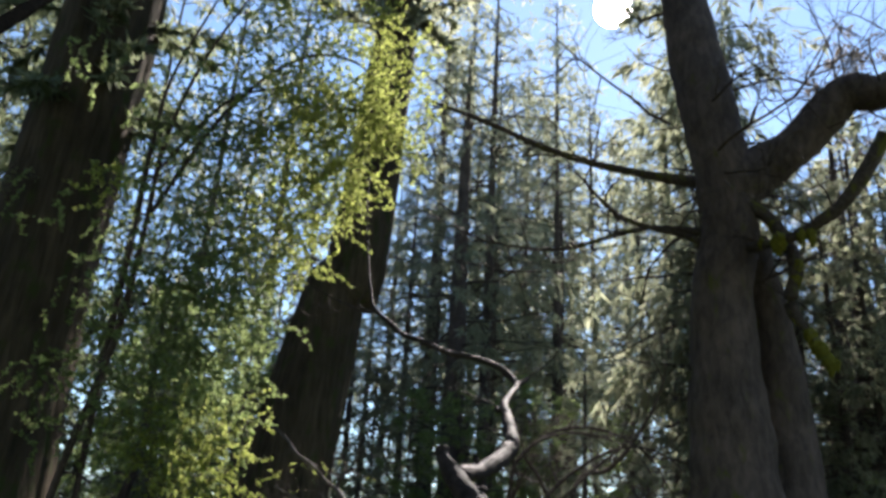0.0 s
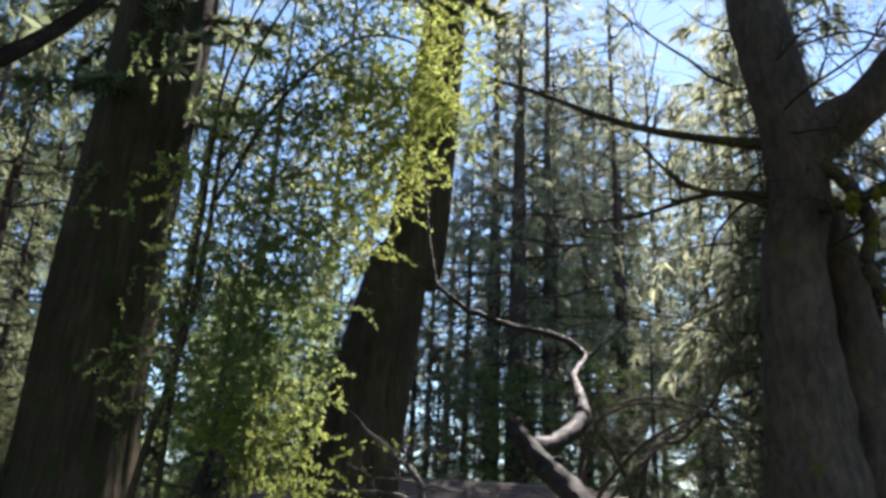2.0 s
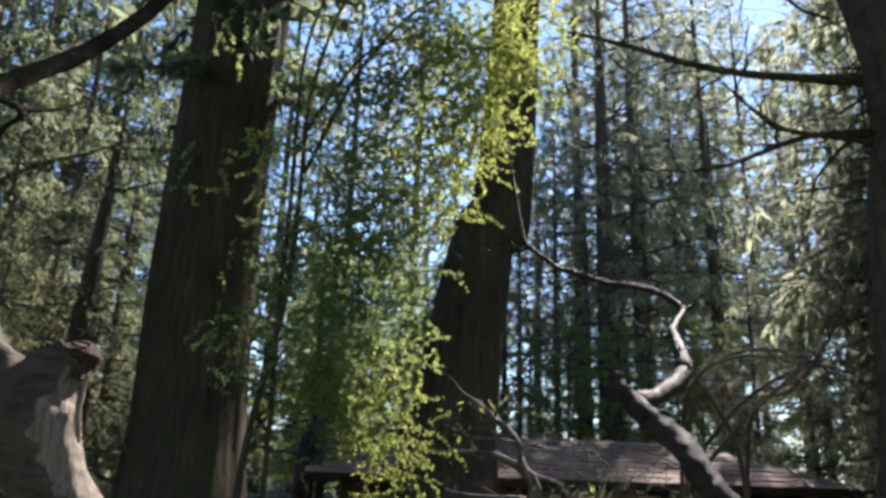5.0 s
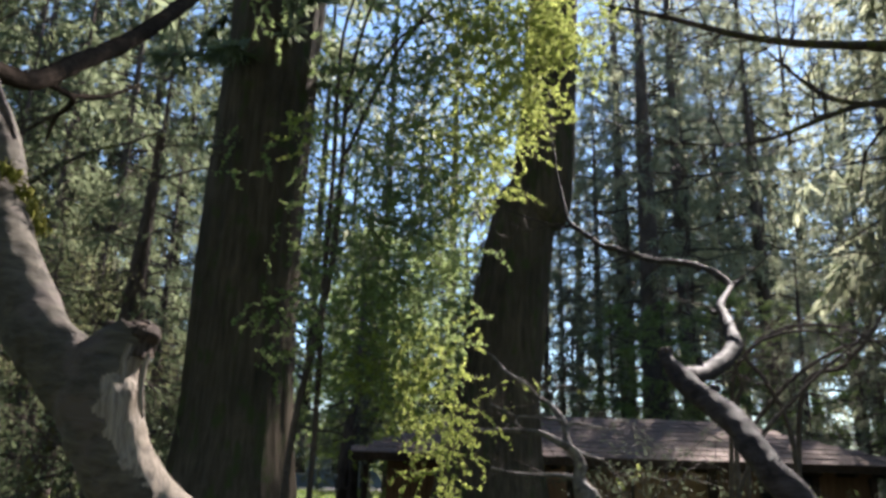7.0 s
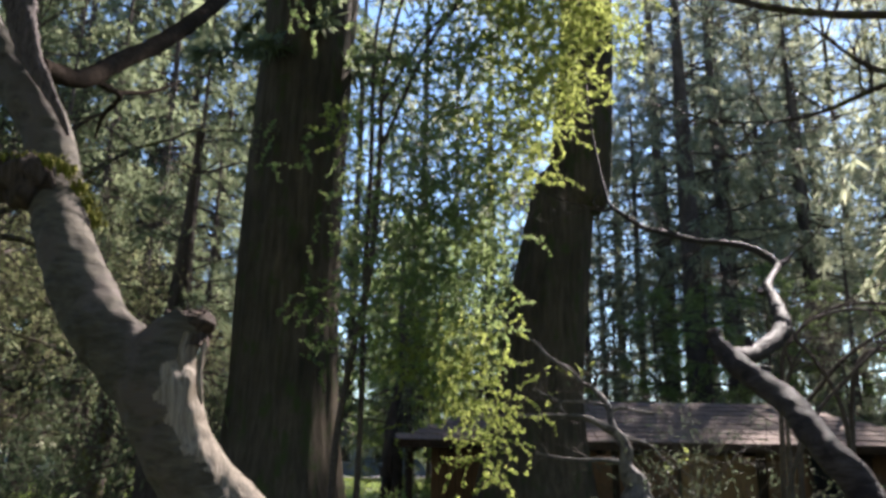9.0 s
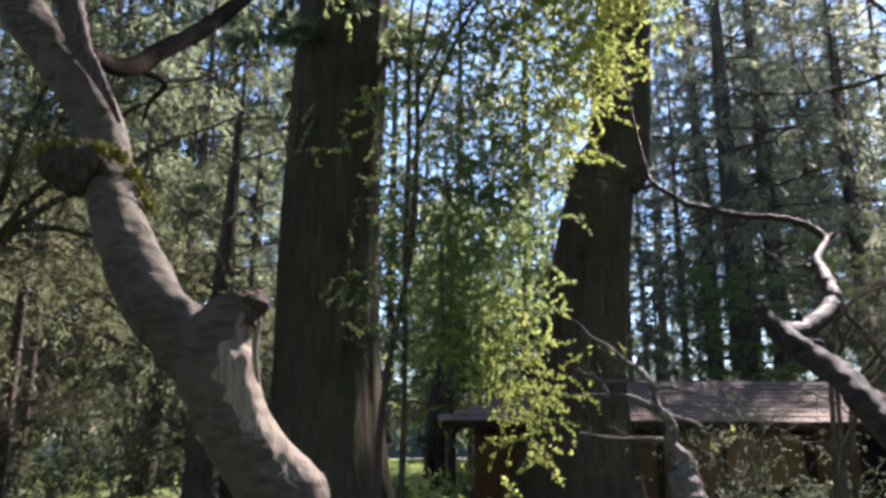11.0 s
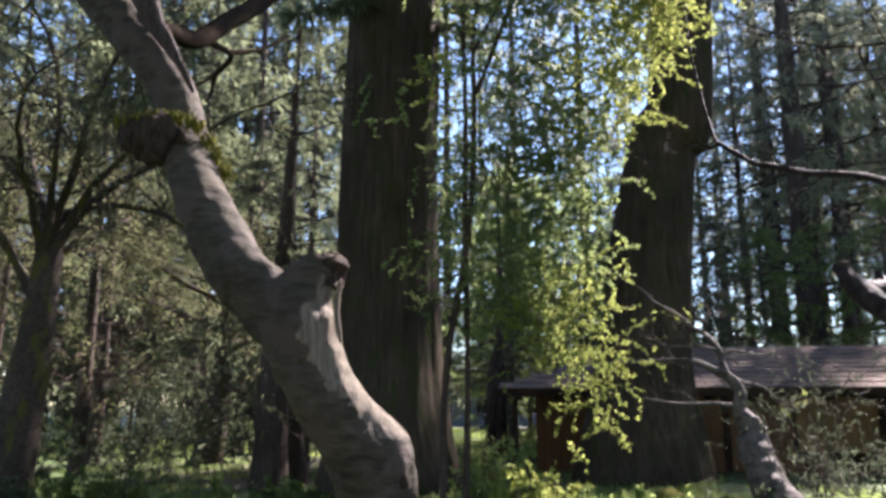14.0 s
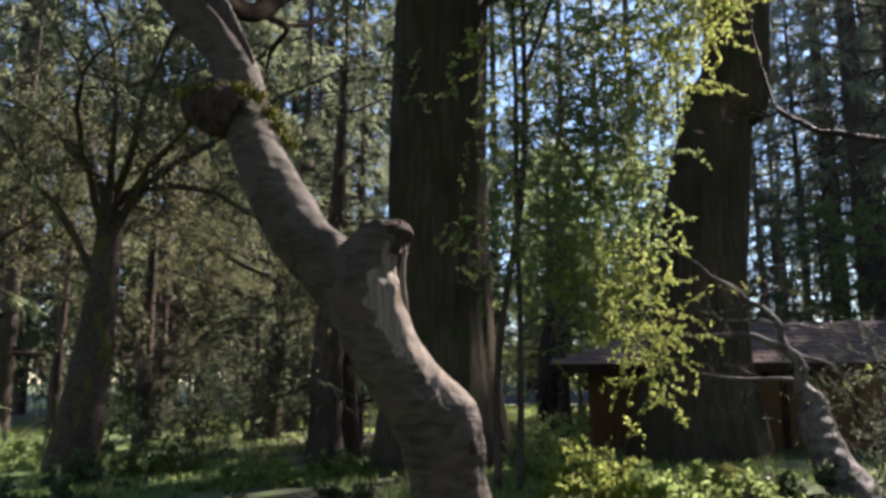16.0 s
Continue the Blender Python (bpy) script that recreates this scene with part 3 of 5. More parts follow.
# ---- the mossy old maple ----
def twigs(geo, start, way, length, r, rng, levels=3, split=5, gravity=0.0, bend=0.22, sides=5, tips=None):
    """A branch that divides into ever finer ones; tips gathers the rows of the finest."""
    rows = wander(start, way, length, r, r * 0.35, rng, (3, 5, 6)[min(levels, 3) - 1], bend, gravity)
    tube(geo, rows, sides, cap=False)
    if levels <= 1:
        if tips is not None:
            tips.append(rows)
        return rows
    c, d = along(rows, split, rng, 0.25)
    for p, q in zip(c, d):
        w = unit(q * 0.7 + rng.normal(size=3) * 0.75)
        twigs(geo, p, w, length * rng.uniform(0.4, 0.65), r * 0.45, rng, levels - 1, split, gravity, bend, 4 if levels > 2 else 3, tips)
    return rows


def limb_of(th, name, pts, mat, sides=12, lump=0.12, freq=2.0, per=6, label=""):
    g = Geo()
    rows = spline(pts, per)
    tube(g, rows, sides, lump=lump, freq=freq)
    part(name, g, mat, th, label)
    return rows


def old_maple():
    rng = np.random.default_rng(41)
    th = thing("maple_tree", (0, 0, 0), "old mossy maple with a forked trunk and bare twigs", "tree")
    rows = limb_of(th, "trunk", [(5.02, 14.14, -0.4, 1.15), (5.02, 14.14, 1.5, 0.98), (5.10, 14.12, 3.0, 0.80), (5.08, 14.15, 4.84, 0.69), (5.14, 14.12, 6.8, 0.57),
                                 (5.39, 14.03, 8.2, 0.54), (5.33, 14.03, 9.6, 0.57), (5.06, 14.19, 11.9, 0.58), (4.90, 14.31, 14.0, 0.50), (4.6, 14.5, 17, 0.42), (4.4, 14.8, 22, 0.2)], M_MAPLE, 28, 0.10, 1.6, 8)
    big = limb_of(th, "limb", [(5.35, 14.0, 8.9, 0.55), (5.93, 13.78, 9.35, 0.49), (6.54, 13.50, 9.72, 0.43), (7.25, 13.13, 10.50, 0.39), (7.62, 12.92, 10.74, 0.40),
                               (8.11, 12.62, 10.63, 0.35), (9.03, 11.98, 11.26, 0.32), (10.5, 11.2, 12.6, 0.24), (12, 10.6, 14.5, 0.15)], M_MAPLE, 20, 0.14, 2.0, 8)
    limb_of(th, "second_stem", [(6.2, 14.6, -0.4, 0.85), (6.2, 14.5, 1.5, 0.70), (6.2, 14.45, 3.1, 0.60), (6.2, 14.4, 4.9, 0.46), (6.11, 14.35, 6.5, 0.38), (5.80, 14.25, 8.0, 0.36)], M_MAPLE, 20, 0.12, 1.8, 8)
    arms = [
        limb_of(th, "limb", [(5.48, 14.18, 9.15, 0.18), (4.11, 14.63, 9.58, 0.10), (2.85, 14.93, 9.98, 0.085), (1.75, 15.10, 10.43, 0.068), (0.59, 15.19, 11.01, 0.055), (-0.46, 15.19, 11.41, 0.042), (-1.0, 15.17, 11.6, 0.02)], M_LIMB, 9, 0.15),
        limb_of(th, "limb", [(5.11, 14.10, 7.63, 0.11), (4.63, 14.27, 8.04, 0.070), (3.46, 14.59, 8.50, 0.053), (2.80, 14.74, 9.19, 0.03), (2.3, 14.8, 9.9, 0.012)], M_LIMB, 8, 0.15),
        limb_of(th, "limb", [(4.99, 14.15, 8.11, 0.09), (3.79, 14.51, 8.29, 0.058), (2.21, 14.84, 7.89, 0.041), (1.04, 14.96, 7.94, 0.022), (0.2, 15.0, 8.1, 0.008)], M_LIMB, 8, 0.15),
        limb_of(th, "limb", [(7.45, 11.85, 9.14, 0.15), (6.81, 12.23, 8.06, 0.120), (6.28, 12.51, 7.61, 0.10), (5.85, 12.92, 7.45, 0.08), (5.5, 13.7, 7.6, 0.1)], M_LIMB, 9, 0.15),
        limb_of(th, "limb", [(5.5, 13.75, 8.6, 0.15), (5.75, 13.6, 8.4, 0.14), (6.03, 13.52, 8.04, 0.13), (6.30, 13.39, 7.19, 0.135), (6.14, 13.46, 6.43, 0.11), (6.42, 13.34, 5.77, 0.06), (6.7, 13.2, 5.3, 0.02)], M_LIMB, 10, 0.25, 3.0),
    ]
    # cushions of moss along the hanging limb
    for rows, k in ((arms[4], 16), (arms[3], 9)):
        c, d = along(rows, k, rng, 0.2)
        for p in c:
            g = Geo()
            r = rng.uniform(0.07, 0.15)
            e = p + rng.normal(size=3) * 0.05
            tube(g, spline([(*(e + [0, 0, r]), 0.02), (*e, r * 0.8), (*(e - [0, 0, r * 1.2]), r * 0.6), (*(e - [0, 0, r * 2.4]), 0.015)], 4), 10, lump=0.5, freq=9)
            part("moss_cushion", g, M_MOSS, th)
    tw = Geo()
    for rows, k, L in ((arms[0], 16, 1.8), (arms[1], 10, 1.5), (arms[2], 12, 1.6), (arms[3], 9, 1.4), (big, 26, 3.2)):
        c, d = along(rows, k, rng, 0.2)
        for p, q in zip(c, d):
            twigs(tw, p, unit(q * 0.5 + rng.normal(size=3) * 0.6 + [0, 0, 0.25]), L * rng.uniform(0.5, 1.1), 0.022, rng, 3, 5, 0.0)
    for k in range(14):
        z = rng.uniform(7, 16)
        q = rng.uniform(0, 2 * math.pi)
        twigs(tw, (4.8 + 0.4 * math.cos(q), 14.2 + 0.4 * math.sin(q), z), (math.cos(q), math.sin(q), 0.2), rng.uniform(1.5, 3.5), 0.04, rng, 3, 6)
    part("branchwork", tw, M_TWIG, th, stuff=True)


old_maple()


# ---- trunks in the dark wood to the side of the maple ----
def bare_trunk(pts, mat, label, name="tree_trunk", twig=14, reach=2.0, seed=1, group="dark trunks in the wood"):
    rng = np.random.default_rng(seed)
    th = thing(name, (0, 0, 0), label, "tree", group)
    rows = limb_of(th, "trunk", pts, mat, 16, 0.12, 1.6, 7)
    tw, tips = Geo(), []
    c, d = along(rows, twig, rng, 0.25)
    for p in c:
        q = rng.uniform(0, 2 * math.pi)
        twigs(tw, p, (math.cos(q), math.sin(q), 0.15), reach * rng.uniform(0.5, 1.1), 0.03, rng, 3, 5, -0.03, tips=tips)
    part("branchwork", tw, M_TWIG, th, stuff=True)
    return th, tips


bare_trunk([(9.7, 19.75, -0.3, 0.50), (9.7, 19.75, 3.7, 0.42), (10.2, 19.5, 7.7, 0.32), (10.4, 19.4, 10.5, 0.2), (10.5, 19.3, 14, 0.03)], M_FIR, "dark bare trunk in the thick of the wood", seed=51)
bare_trunk([(9.3, 17.7, -0.3, 0.44), (9.36, 17.67, 3.5, 0.37), (9.65, 17.5, 6.4, 0.30), (9.8, 17.4, 12.0, 0.03)], M_FIR, "dark bare trunk in the thick of the wood", seed=52)
bare_trunk([(8.2, 22.5, -0.3, 0.34), (8.2, 22.5, 5, 0.28), (8.4, 22.4, 15, 0.1)], M_FIR, "thin dark trunk among bare twigs", seed=53)
bare_trunk([(-9.8, 12.4, -0.3, 0.40), (-9.79, 12.41, 0.7, 0.335), (-9.77, 12.42, 2.2, 0.31), (-9.7, 12.5, 4.0, 0.22), (-9.6, 12.5, 8.0, 0.05)], M_FIR, "thick dark trunk standing on the grass", seed=54, twig=10)
bare_trunk([(-9.55, 13.2, -0.3, 0.21), (-9.68, 13.11, 0.8, 0.172), (-9.75, 13.06, 2.2, 0.14), (-9.9, 13, 6.0, 0.03)], M_FIR, "slim dark trunk beside a thicker one", seed=55, twig=9)
bare_trunk([(-18.5, 12.7, -0.3, 0.16), (-18.46, 12.66, 1.9, 0.13), (-18.2, 12.7, 9, 0.06)], M_FIR, "slim dark trunk in dappled light", seed=56, twig=12)
bare_trunk([(-15.7, 13.0, -0.3, 0.19), (-15.66, 13.02, 2.3, 0.15), (-15.6, 13.0, 9, 0.06)], M_FIR, "slim dark trunk in dappled light", seed=57, twig=12)
bare_trunk([(-17.0, 14.6, -0.3, 0.19), (-16.95, 14.6, 2.7, 0.15), (-17, 14.6, 10, 0.06)], M_FIR, "slim dark trunk in dappled light", seed=58, twig=12)
bare_trunk([(-17.0, 20.1, -0.3, 0.22), (-16.93, 20.15, 1.1, 0.185), (-16.9, 20.2, 9, 0.08)], M_FIR, "dark trunk beyond a sunlit lawn", seed=59, twig=10)
bare_trunk([(-9.25, 22.4, -0.3, 0.21), (-9.16, 22.4, 0.8, 0.172), (-9.09, 22.43, 2.5, 0.15), (-8.8, 22.5, 4.2, 0.10), (-8.9, 22.5, 8, 0.04)], M_FIR, "small dark tree beside the cabin", seed=60, twig=14)


# ---- spreading tree with arching branches and olive leaves ----
def spreading_tree(x, y, seed, label, size=1.0):
    rng = np.random.default_rng(seed)
    th = thing("spreading_tree", (0, 0, 0), label, "tree", "spreading trees")
    rows = limb_of(th, "trunk", [(x - 0.35, y - 0.2, -0.4, 0.50 * size), (x - 0.15, y - 0.1, 1.3, 0.36 * size), (x, y, 3.3 * size, 0.26 * size), (x + 0.05, y + 0.05, 4.9 * size, 0.23 * size)], M_LIMB, 16, 0.12, 2.2, 8)
    tw, fol, tips = Geo(), Geo(), []
    for k in range(13):
        q = 2 * math.pi * k / 13 + rng.uniform(-0.2, 0.2)
        z = (3.0 + 2.0 * rng.random()) * size
        p = np.array([x, y, z])
        w = np.array([math.cos(q), math.sin(q), rng.uniform(0.5, 1.5)])
        rows = wander(p, w, rng.uniform(3.5, 5.5) * size, 0.085 * size, 0.02, rng, 9, 0.14, -0.07)
        g = Geo()
        tube(g, rows, 7, lump=0.12, freq=3)
        part("limb", g, M_LIMB, th)
        c, d = along(rows, 11, rng, 0.2)
        for a, b in zip(c, d):
            twigs(tw, a, unit(b * 0.6 + rng.normal(size=3) * 0.7), rng.uniform(0.9, 2.0) * size, 0.018, rng, 2, 6, -0.02, tips=tips)
    part("branchwork", tw, M_TWIG, th, stuff=True)
    for rows in tips:
        b, e = along(rows, 24, rng, 0.0)
        fol.quads(kites(b + rng.normal(size=b.shape) * 0.07, unit(e + rng.normal(size=e.shape) + [0, 0, -0.3]), rng.uniform(0.04, 0.085, 24), rng.uniform(0.02, 0.04, 24), rng))
    part("leaves", fol, M_OLIVE, th, stuff=True)
    return th


spreading_tree(-12.32, 9.15, 71, "spreading tree with arching mossy limbs and olive leaves")
spreading_tree(-16.5, 9.0, 72, "spreading tree with arching limbs and thin olive leaves", 1.05)
spreading_tree(-14.5, 16.5, 73, "spreading tree with dense drooping olive leaves", 0.95)


# ---- young tree with fresh leaves ----
def spring_tree():
    rng = np.random.default_rng(81)
    th = thing("young_leafy_tree", (0, 0, 0), "young tree with fresh yellow-greener leaves, darkened for shade in hanging sprays", "tree")
    stems = [
        [(-5.1, 10.2, -0.3, 0.065), (-5.03, 10.17, 2.0, 0.05), (-4.71, 10.32, 4.2, 0.048), (-4.63, 10.35, 6.0, 0.043), (-4.62, 10.36, 7.4, 0.036), (-4.34, 10.47, 9.0, 0.028), (-3.77, 10.68, 10.7, 0.018)],
        [(-4.85, 10.4, -0.3, 0.05), (-4.79, 10.39, 2.0, 0.042), (-4.81, 10.38, 4.2, 0.040), (-4.79, 10.39, 6.0, 0.038), (-4.78, 10.39, 8.4, 0.028), (-4.34, 10.58, 10.4, 0.018)],
        [(-4.63, 10.37, 6.2, 0.036), (-3.88, 10.64, 8.2, 0.032), (-2.92, 10.93, 9.5, 0.028), (-2.0, 11.12, 9.65, 0.02), (-1.19, 11.22, 8.94, 0.010)],
        [(-4.62, 10.36, 7.0, 0.03), (-3.89, 10.64, 8.4, 0.026), (-3.01, 10.91, 8.93, 0.02), (-2.18, 11.08, 9.07, 0.012)],
    ]
    rows_all = [limb_of(th, "stem", s, M_TWIG, 8, 0.1, 4) for s in stems]
    tw, fresh, shade = Geo(), Geo(), Geo()
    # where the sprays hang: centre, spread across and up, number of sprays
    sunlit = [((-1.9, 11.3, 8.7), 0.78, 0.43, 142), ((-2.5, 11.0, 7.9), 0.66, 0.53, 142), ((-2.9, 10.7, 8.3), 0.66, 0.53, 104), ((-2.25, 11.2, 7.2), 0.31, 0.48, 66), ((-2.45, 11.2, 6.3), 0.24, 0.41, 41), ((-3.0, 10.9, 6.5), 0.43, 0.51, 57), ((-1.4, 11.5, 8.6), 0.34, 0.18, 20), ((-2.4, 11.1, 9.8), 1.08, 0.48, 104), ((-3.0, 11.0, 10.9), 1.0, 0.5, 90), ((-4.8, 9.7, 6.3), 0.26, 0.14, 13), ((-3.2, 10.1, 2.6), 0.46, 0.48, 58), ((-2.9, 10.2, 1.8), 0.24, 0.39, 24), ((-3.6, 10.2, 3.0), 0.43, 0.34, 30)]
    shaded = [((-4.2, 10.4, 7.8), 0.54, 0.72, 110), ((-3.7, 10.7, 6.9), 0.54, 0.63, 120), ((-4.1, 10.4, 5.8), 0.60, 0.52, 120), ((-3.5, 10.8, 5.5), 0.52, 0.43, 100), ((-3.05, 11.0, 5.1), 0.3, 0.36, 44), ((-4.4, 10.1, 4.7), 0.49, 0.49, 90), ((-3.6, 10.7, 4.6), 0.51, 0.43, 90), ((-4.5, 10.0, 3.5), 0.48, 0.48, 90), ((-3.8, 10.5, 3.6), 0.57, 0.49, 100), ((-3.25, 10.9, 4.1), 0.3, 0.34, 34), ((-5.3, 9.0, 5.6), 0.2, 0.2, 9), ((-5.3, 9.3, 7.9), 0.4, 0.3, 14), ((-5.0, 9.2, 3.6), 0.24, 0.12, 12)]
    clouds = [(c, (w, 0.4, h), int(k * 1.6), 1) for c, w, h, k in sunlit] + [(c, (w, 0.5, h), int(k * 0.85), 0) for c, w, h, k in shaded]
    for centre, spread, k, lit in clouds:
        big = 0.86 if centre[2] < 3.3 and lit else 1.0
        k = int(k * 0.75) if big < 1 else k
        for _ in range(int(k / big ** 2)):
            p = np.array(centre) + np.clip(rng.normal(size=3), -1.6, 1.6) * spread
            L = rng.uniform(0.3, 0.75)
            rows = wander(p, rng.normal(size=3) * 0.8 + [0.1, 0, -0.12], L, 0.006, 0.002, rng, 6, 0.24, -0.06)
            tube(tw, rows, 3, cap=False)
            n = int(18 + 30 * L)
            b, e = along(rows, n, rng, 0.0)
            w = unit(e * 0.4 + rng.normal(size=e.shape) * 0.8 + [0, 0, -0.25])
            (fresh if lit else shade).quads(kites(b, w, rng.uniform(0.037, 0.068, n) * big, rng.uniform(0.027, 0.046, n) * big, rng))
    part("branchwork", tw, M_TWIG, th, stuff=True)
    # upper leaves are younger and yellower; lower ones also coloured darker for shade
    part("sunlit_leaves", fresh, M_SPRING, th, "fresh yellow-greener leaves, darkened for shade", stuff=True)
    part("lower_leaves", shade, M_SHADE, th, "greener leaves, darkened for shade", stuff=True)


spring_tree()


# ---- the twisted dead tree near the camera ----
def split_stem(th, pts, sides, per, bare, lump, freq, fine):
    """A stem in two colours: faces that bare picks are painted paler, as sunlit."""
    full = Geo()
    tube(full, spline(pts, per), sides, lump=lump, freq=freq, fine=fine)
    v = np.concatenate(full.v)
    axis = spline(pts, per)[:, :3]
    bark_g, lit_g = Geo(), Geo()
    for f in full.f:
        c = v[f].mean(0)
        out = c - axis[np.argmin(np.linalg.norm(axis - c, axis=1))]
        (lit_g if len(f) == 4 and bare(c, unit(out)) else bark_g).f.append(f)
    for g, name, mat, label in ((bark_g, "bark", M_SNAG, "dark weathered bark"), (lit_g, "bare_wood", M_WOOD, "paler colour painted as sunlit bark")):
        if g.f:
            used = sorted({k for f in g.f for k in f})
            new_index = {k: n for n, k in enumerate(used)}
            g.v, g.f = [v[used]], [[new_index[k] for k in f] for f in g.f]
            part(name, g, mat, th, label)


def dead_tree():
    th = thing("dead_tree", (0, 0, 0), "twisted dead tree with a painted sunlit side and a broken stub", "tree")
    side = np.array([0.84, 0.54, 0.10])

    # sunlight on the lower stem, painted as a paler ragged patch
    def sunlit_low(c, n):
        if not 1.45 < c[2] < 2.04:
            return False
        edge = np.interp(c[2], [0.6, 1.1, 1.35, 1.5, 1.62, 1.75, 1.9, 2.0, 2.04], [0.75, 0.6, 0.62, 0.42, 0.22, 0.05, 0.1, 0.55, 0.9])
        streak = noise.noise((c[0] * 9, c[1] * 9, c[2] * 16)) + 0.6 * noise.noise((c[0] * 30, c[1] * 30, c[2] * 34))
        return float(n @ side) > edge + 0.22 * streak

    split_stem(th, [(-1.62, 2.75, -0.4, 0.21), (-1.66, 2.70, 0.3, 0.175), (-1.74, 2.62, 0.8, 0.150), (-1.785, 2.57, 1.12, 0.138), (-1.79, 2.51, 1.34, 0.148), (-1.85, 2.46, 1.46, 0.134), (-1.93, 2.40, 1.60, 0.122), (-1.99, 2.37, 1.72, 0.126),
                    (-2.03, 2.36, 1.84, 0.140), (-2.035, 2.37, 1.93, 0.130), (-1.995, 2.39, 2.02, 0.096), (-1.95, 2.41, 2.08, 0.076)], 80, 18, sunlit_low, 0.13, 5.0, 0.06)
    split_stem(th, [(-2.02, 2.36, 1.76, 0.09), (-2.16, 2.32, 1.95, 0.118), (-2.325, 2.31, 2.12, 0.112), (-2.56, 2.38, 2.42, 0.108), (-2.775, 2.49, 2.69, 0.108), (-2.86, 2.52, 2.91, 0.106), (-3.035, 2.53, 3.17, 0.110),
                    (-3.30, 2.54, 3.44, 0.112), (-3.62, 2.58, 3.80, 0.106), (-3.98, 2.6, 4.3, 0.09), (-4.2, 2.7, 5.2, 0.06)], 72, 18, lambda c, n: False, 0.15, 5.0, 0.05)
    # the broken top: upright splinters round a hollow
    limb_of(th, "broken_stub", [(-1.965, 2.40, 2.04, 0.080), (-1.94, 2.41, 2.075, 0.077), (-1.93, 2.415, 2.10, 0.062), (-1.925, 2.41, 2.115, 0.03)], M_ROT, 30, 0.45, 16.0, 9, "dark rotten broken end")
    rng = np.random.default_rng(5)
    for k in range(13):
        q = 2 * math.pi * k / 13 + rng.uniform(-0.2, 0.2)
        b = np.array([-1.952 + 0.046 * math.cos(q), 2.408 + 0.046 * math.sin(q), 1.99])
        h = rng.uniform(0.07, 0.12)
        g = Geo()
        tube(g, [(*b, 0.024), (*(b + [0, 0, h * 0.6]), 0.021), (*(b + [0.006 * math.cos(q), 0.006 * math.sin(q), h]), 0.007)], 7, lump=0.4, freq=30)
        part("splinter", g, M_ROT, th)
    for pts in ([(-1.915, 2.335, 2.03, 0.010), (-1.925, 2.325, 1.96, 0.013), (-1.915, 2.33, 1.88, 0.014), (-1.89, 2.34, 1.80, 0.010)], [(-1.865, 2.375, 2.0, 0.008), (-1.87, 2.365, 1.92, 0.011), (-1.86, 2.36, 1.84, 0.011), (-1.85, 2.37, 1.78, 0.006)]):
        limb_of(th, "wood_sliver", pts, M_WOOD, 9, 0.3, 20.0, 6, "pale hanging wood sliver")
    g = Geo()
    tube(g, spline([(-1.665, 2.475, 1.345, 0.006), (-1.66, 2.48, 1.325, 0.022), (-1.663, 2.485, 1.29, 0.020), (-1.675, 2.49, 1.265, 0.004)], 6), 14, lump=0.3, freq=24)
    part("knot", g, M_ROT, th, "dark knot hole")
    limb_of(th, "burr", [(-2.69, 2.42, 2.69, 0.06), (-2.72, 2.40, 2.675, 0.085), (-2.768, 2.370, 2.674, 0.107), (-2.855, 2.350, 2.695, 0.089), (-2.936, 2.330, 2.728, 0.056), (-2.996, 2.320, 2.751, 0.016)], M_ROT, 34, 0.5, 10.0, 8, "dark rotten burr")
    # ragged moss on the top of the burr and down the edge of the stem
    edge = spline([(-2.949, 2.310, 2.777, 0.007), (-2.821, 2.330, 2.779, 0.007), (-2.703, 2.360, 2.768, 0.007), (-2.621, 2.400, 2.744, 0.007), (-2.598, 2.450, 2.676, 0.007), (-2.541, 2.460, 2.588, 0.007), (-2.470, 2.460, 2.498, 0.007)], 8)
    tuft = Geo()
    c, d = along(edge, 46, rng, 0.0)
    for p in c:
        r = rng.uniform(0.007, 0.017)
        e = p + rng.normal(size=3) * 0.012
        tube(tuft, [(*(e + [0, 0, r]), 0.003), (*e, r), (*(e - [0, 0, r * 1.6]), r * 0.7), (*(e - [0, 0, r * 3.2]), 0.002)], 6, lump=0.5, freq=40)
    c, d = along(edge, 900, rng, 0.0)
    tuft.quads(kites(c + rng.normal(size=c.shape) * 0.015, rng.normal(size=c.shape) + [0.3, -0.3, -0.5], rng.uniform(0.012, 0.035, 900), rng.uniform(0.004, 0.008, 900), rng))
    part("moss_cushion", tuft, M_MOSS, th, "ragged yellow-green moss")
    for turn in range(5):                       # torn ridges of old wood side by side
        ridge = np.array([(-3.207, 2.520, 3.892, 0.085), (-3.105, 2.490, 3.638, 0.077), (-3.032, 2.470, 3.465, 0.065), (-2.944, 2.460, 3.297, 0.051), (-2.857, 2.460, 3.174, 0.035), (-2.783, 2.470, 3.052, 0.022), (-2.732, 2.490, 2.935, 0.010)])
        ridge[:, :3] += np.array([math.cos(turn * 1.25 - 2.2) - 0.35, -abs(math.sin(turn * 1.25)) * 0.5, 0.0]) * ridge[:, 3:] * 0.62
        ridge[:, 3] *= 0.44
        limb_of(th, "split_wood", ridge, M_SPLIT, 14, 0.42, 12.0 + turn, 9, "grooved grey split wood")
    # rear limbs, darkened by colour as if in shade
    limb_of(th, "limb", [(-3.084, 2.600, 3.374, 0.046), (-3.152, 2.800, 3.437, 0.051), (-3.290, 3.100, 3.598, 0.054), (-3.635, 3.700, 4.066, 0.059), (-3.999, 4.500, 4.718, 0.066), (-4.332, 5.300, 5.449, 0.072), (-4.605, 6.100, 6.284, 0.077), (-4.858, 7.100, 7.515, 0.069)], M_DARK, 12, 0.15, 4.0)
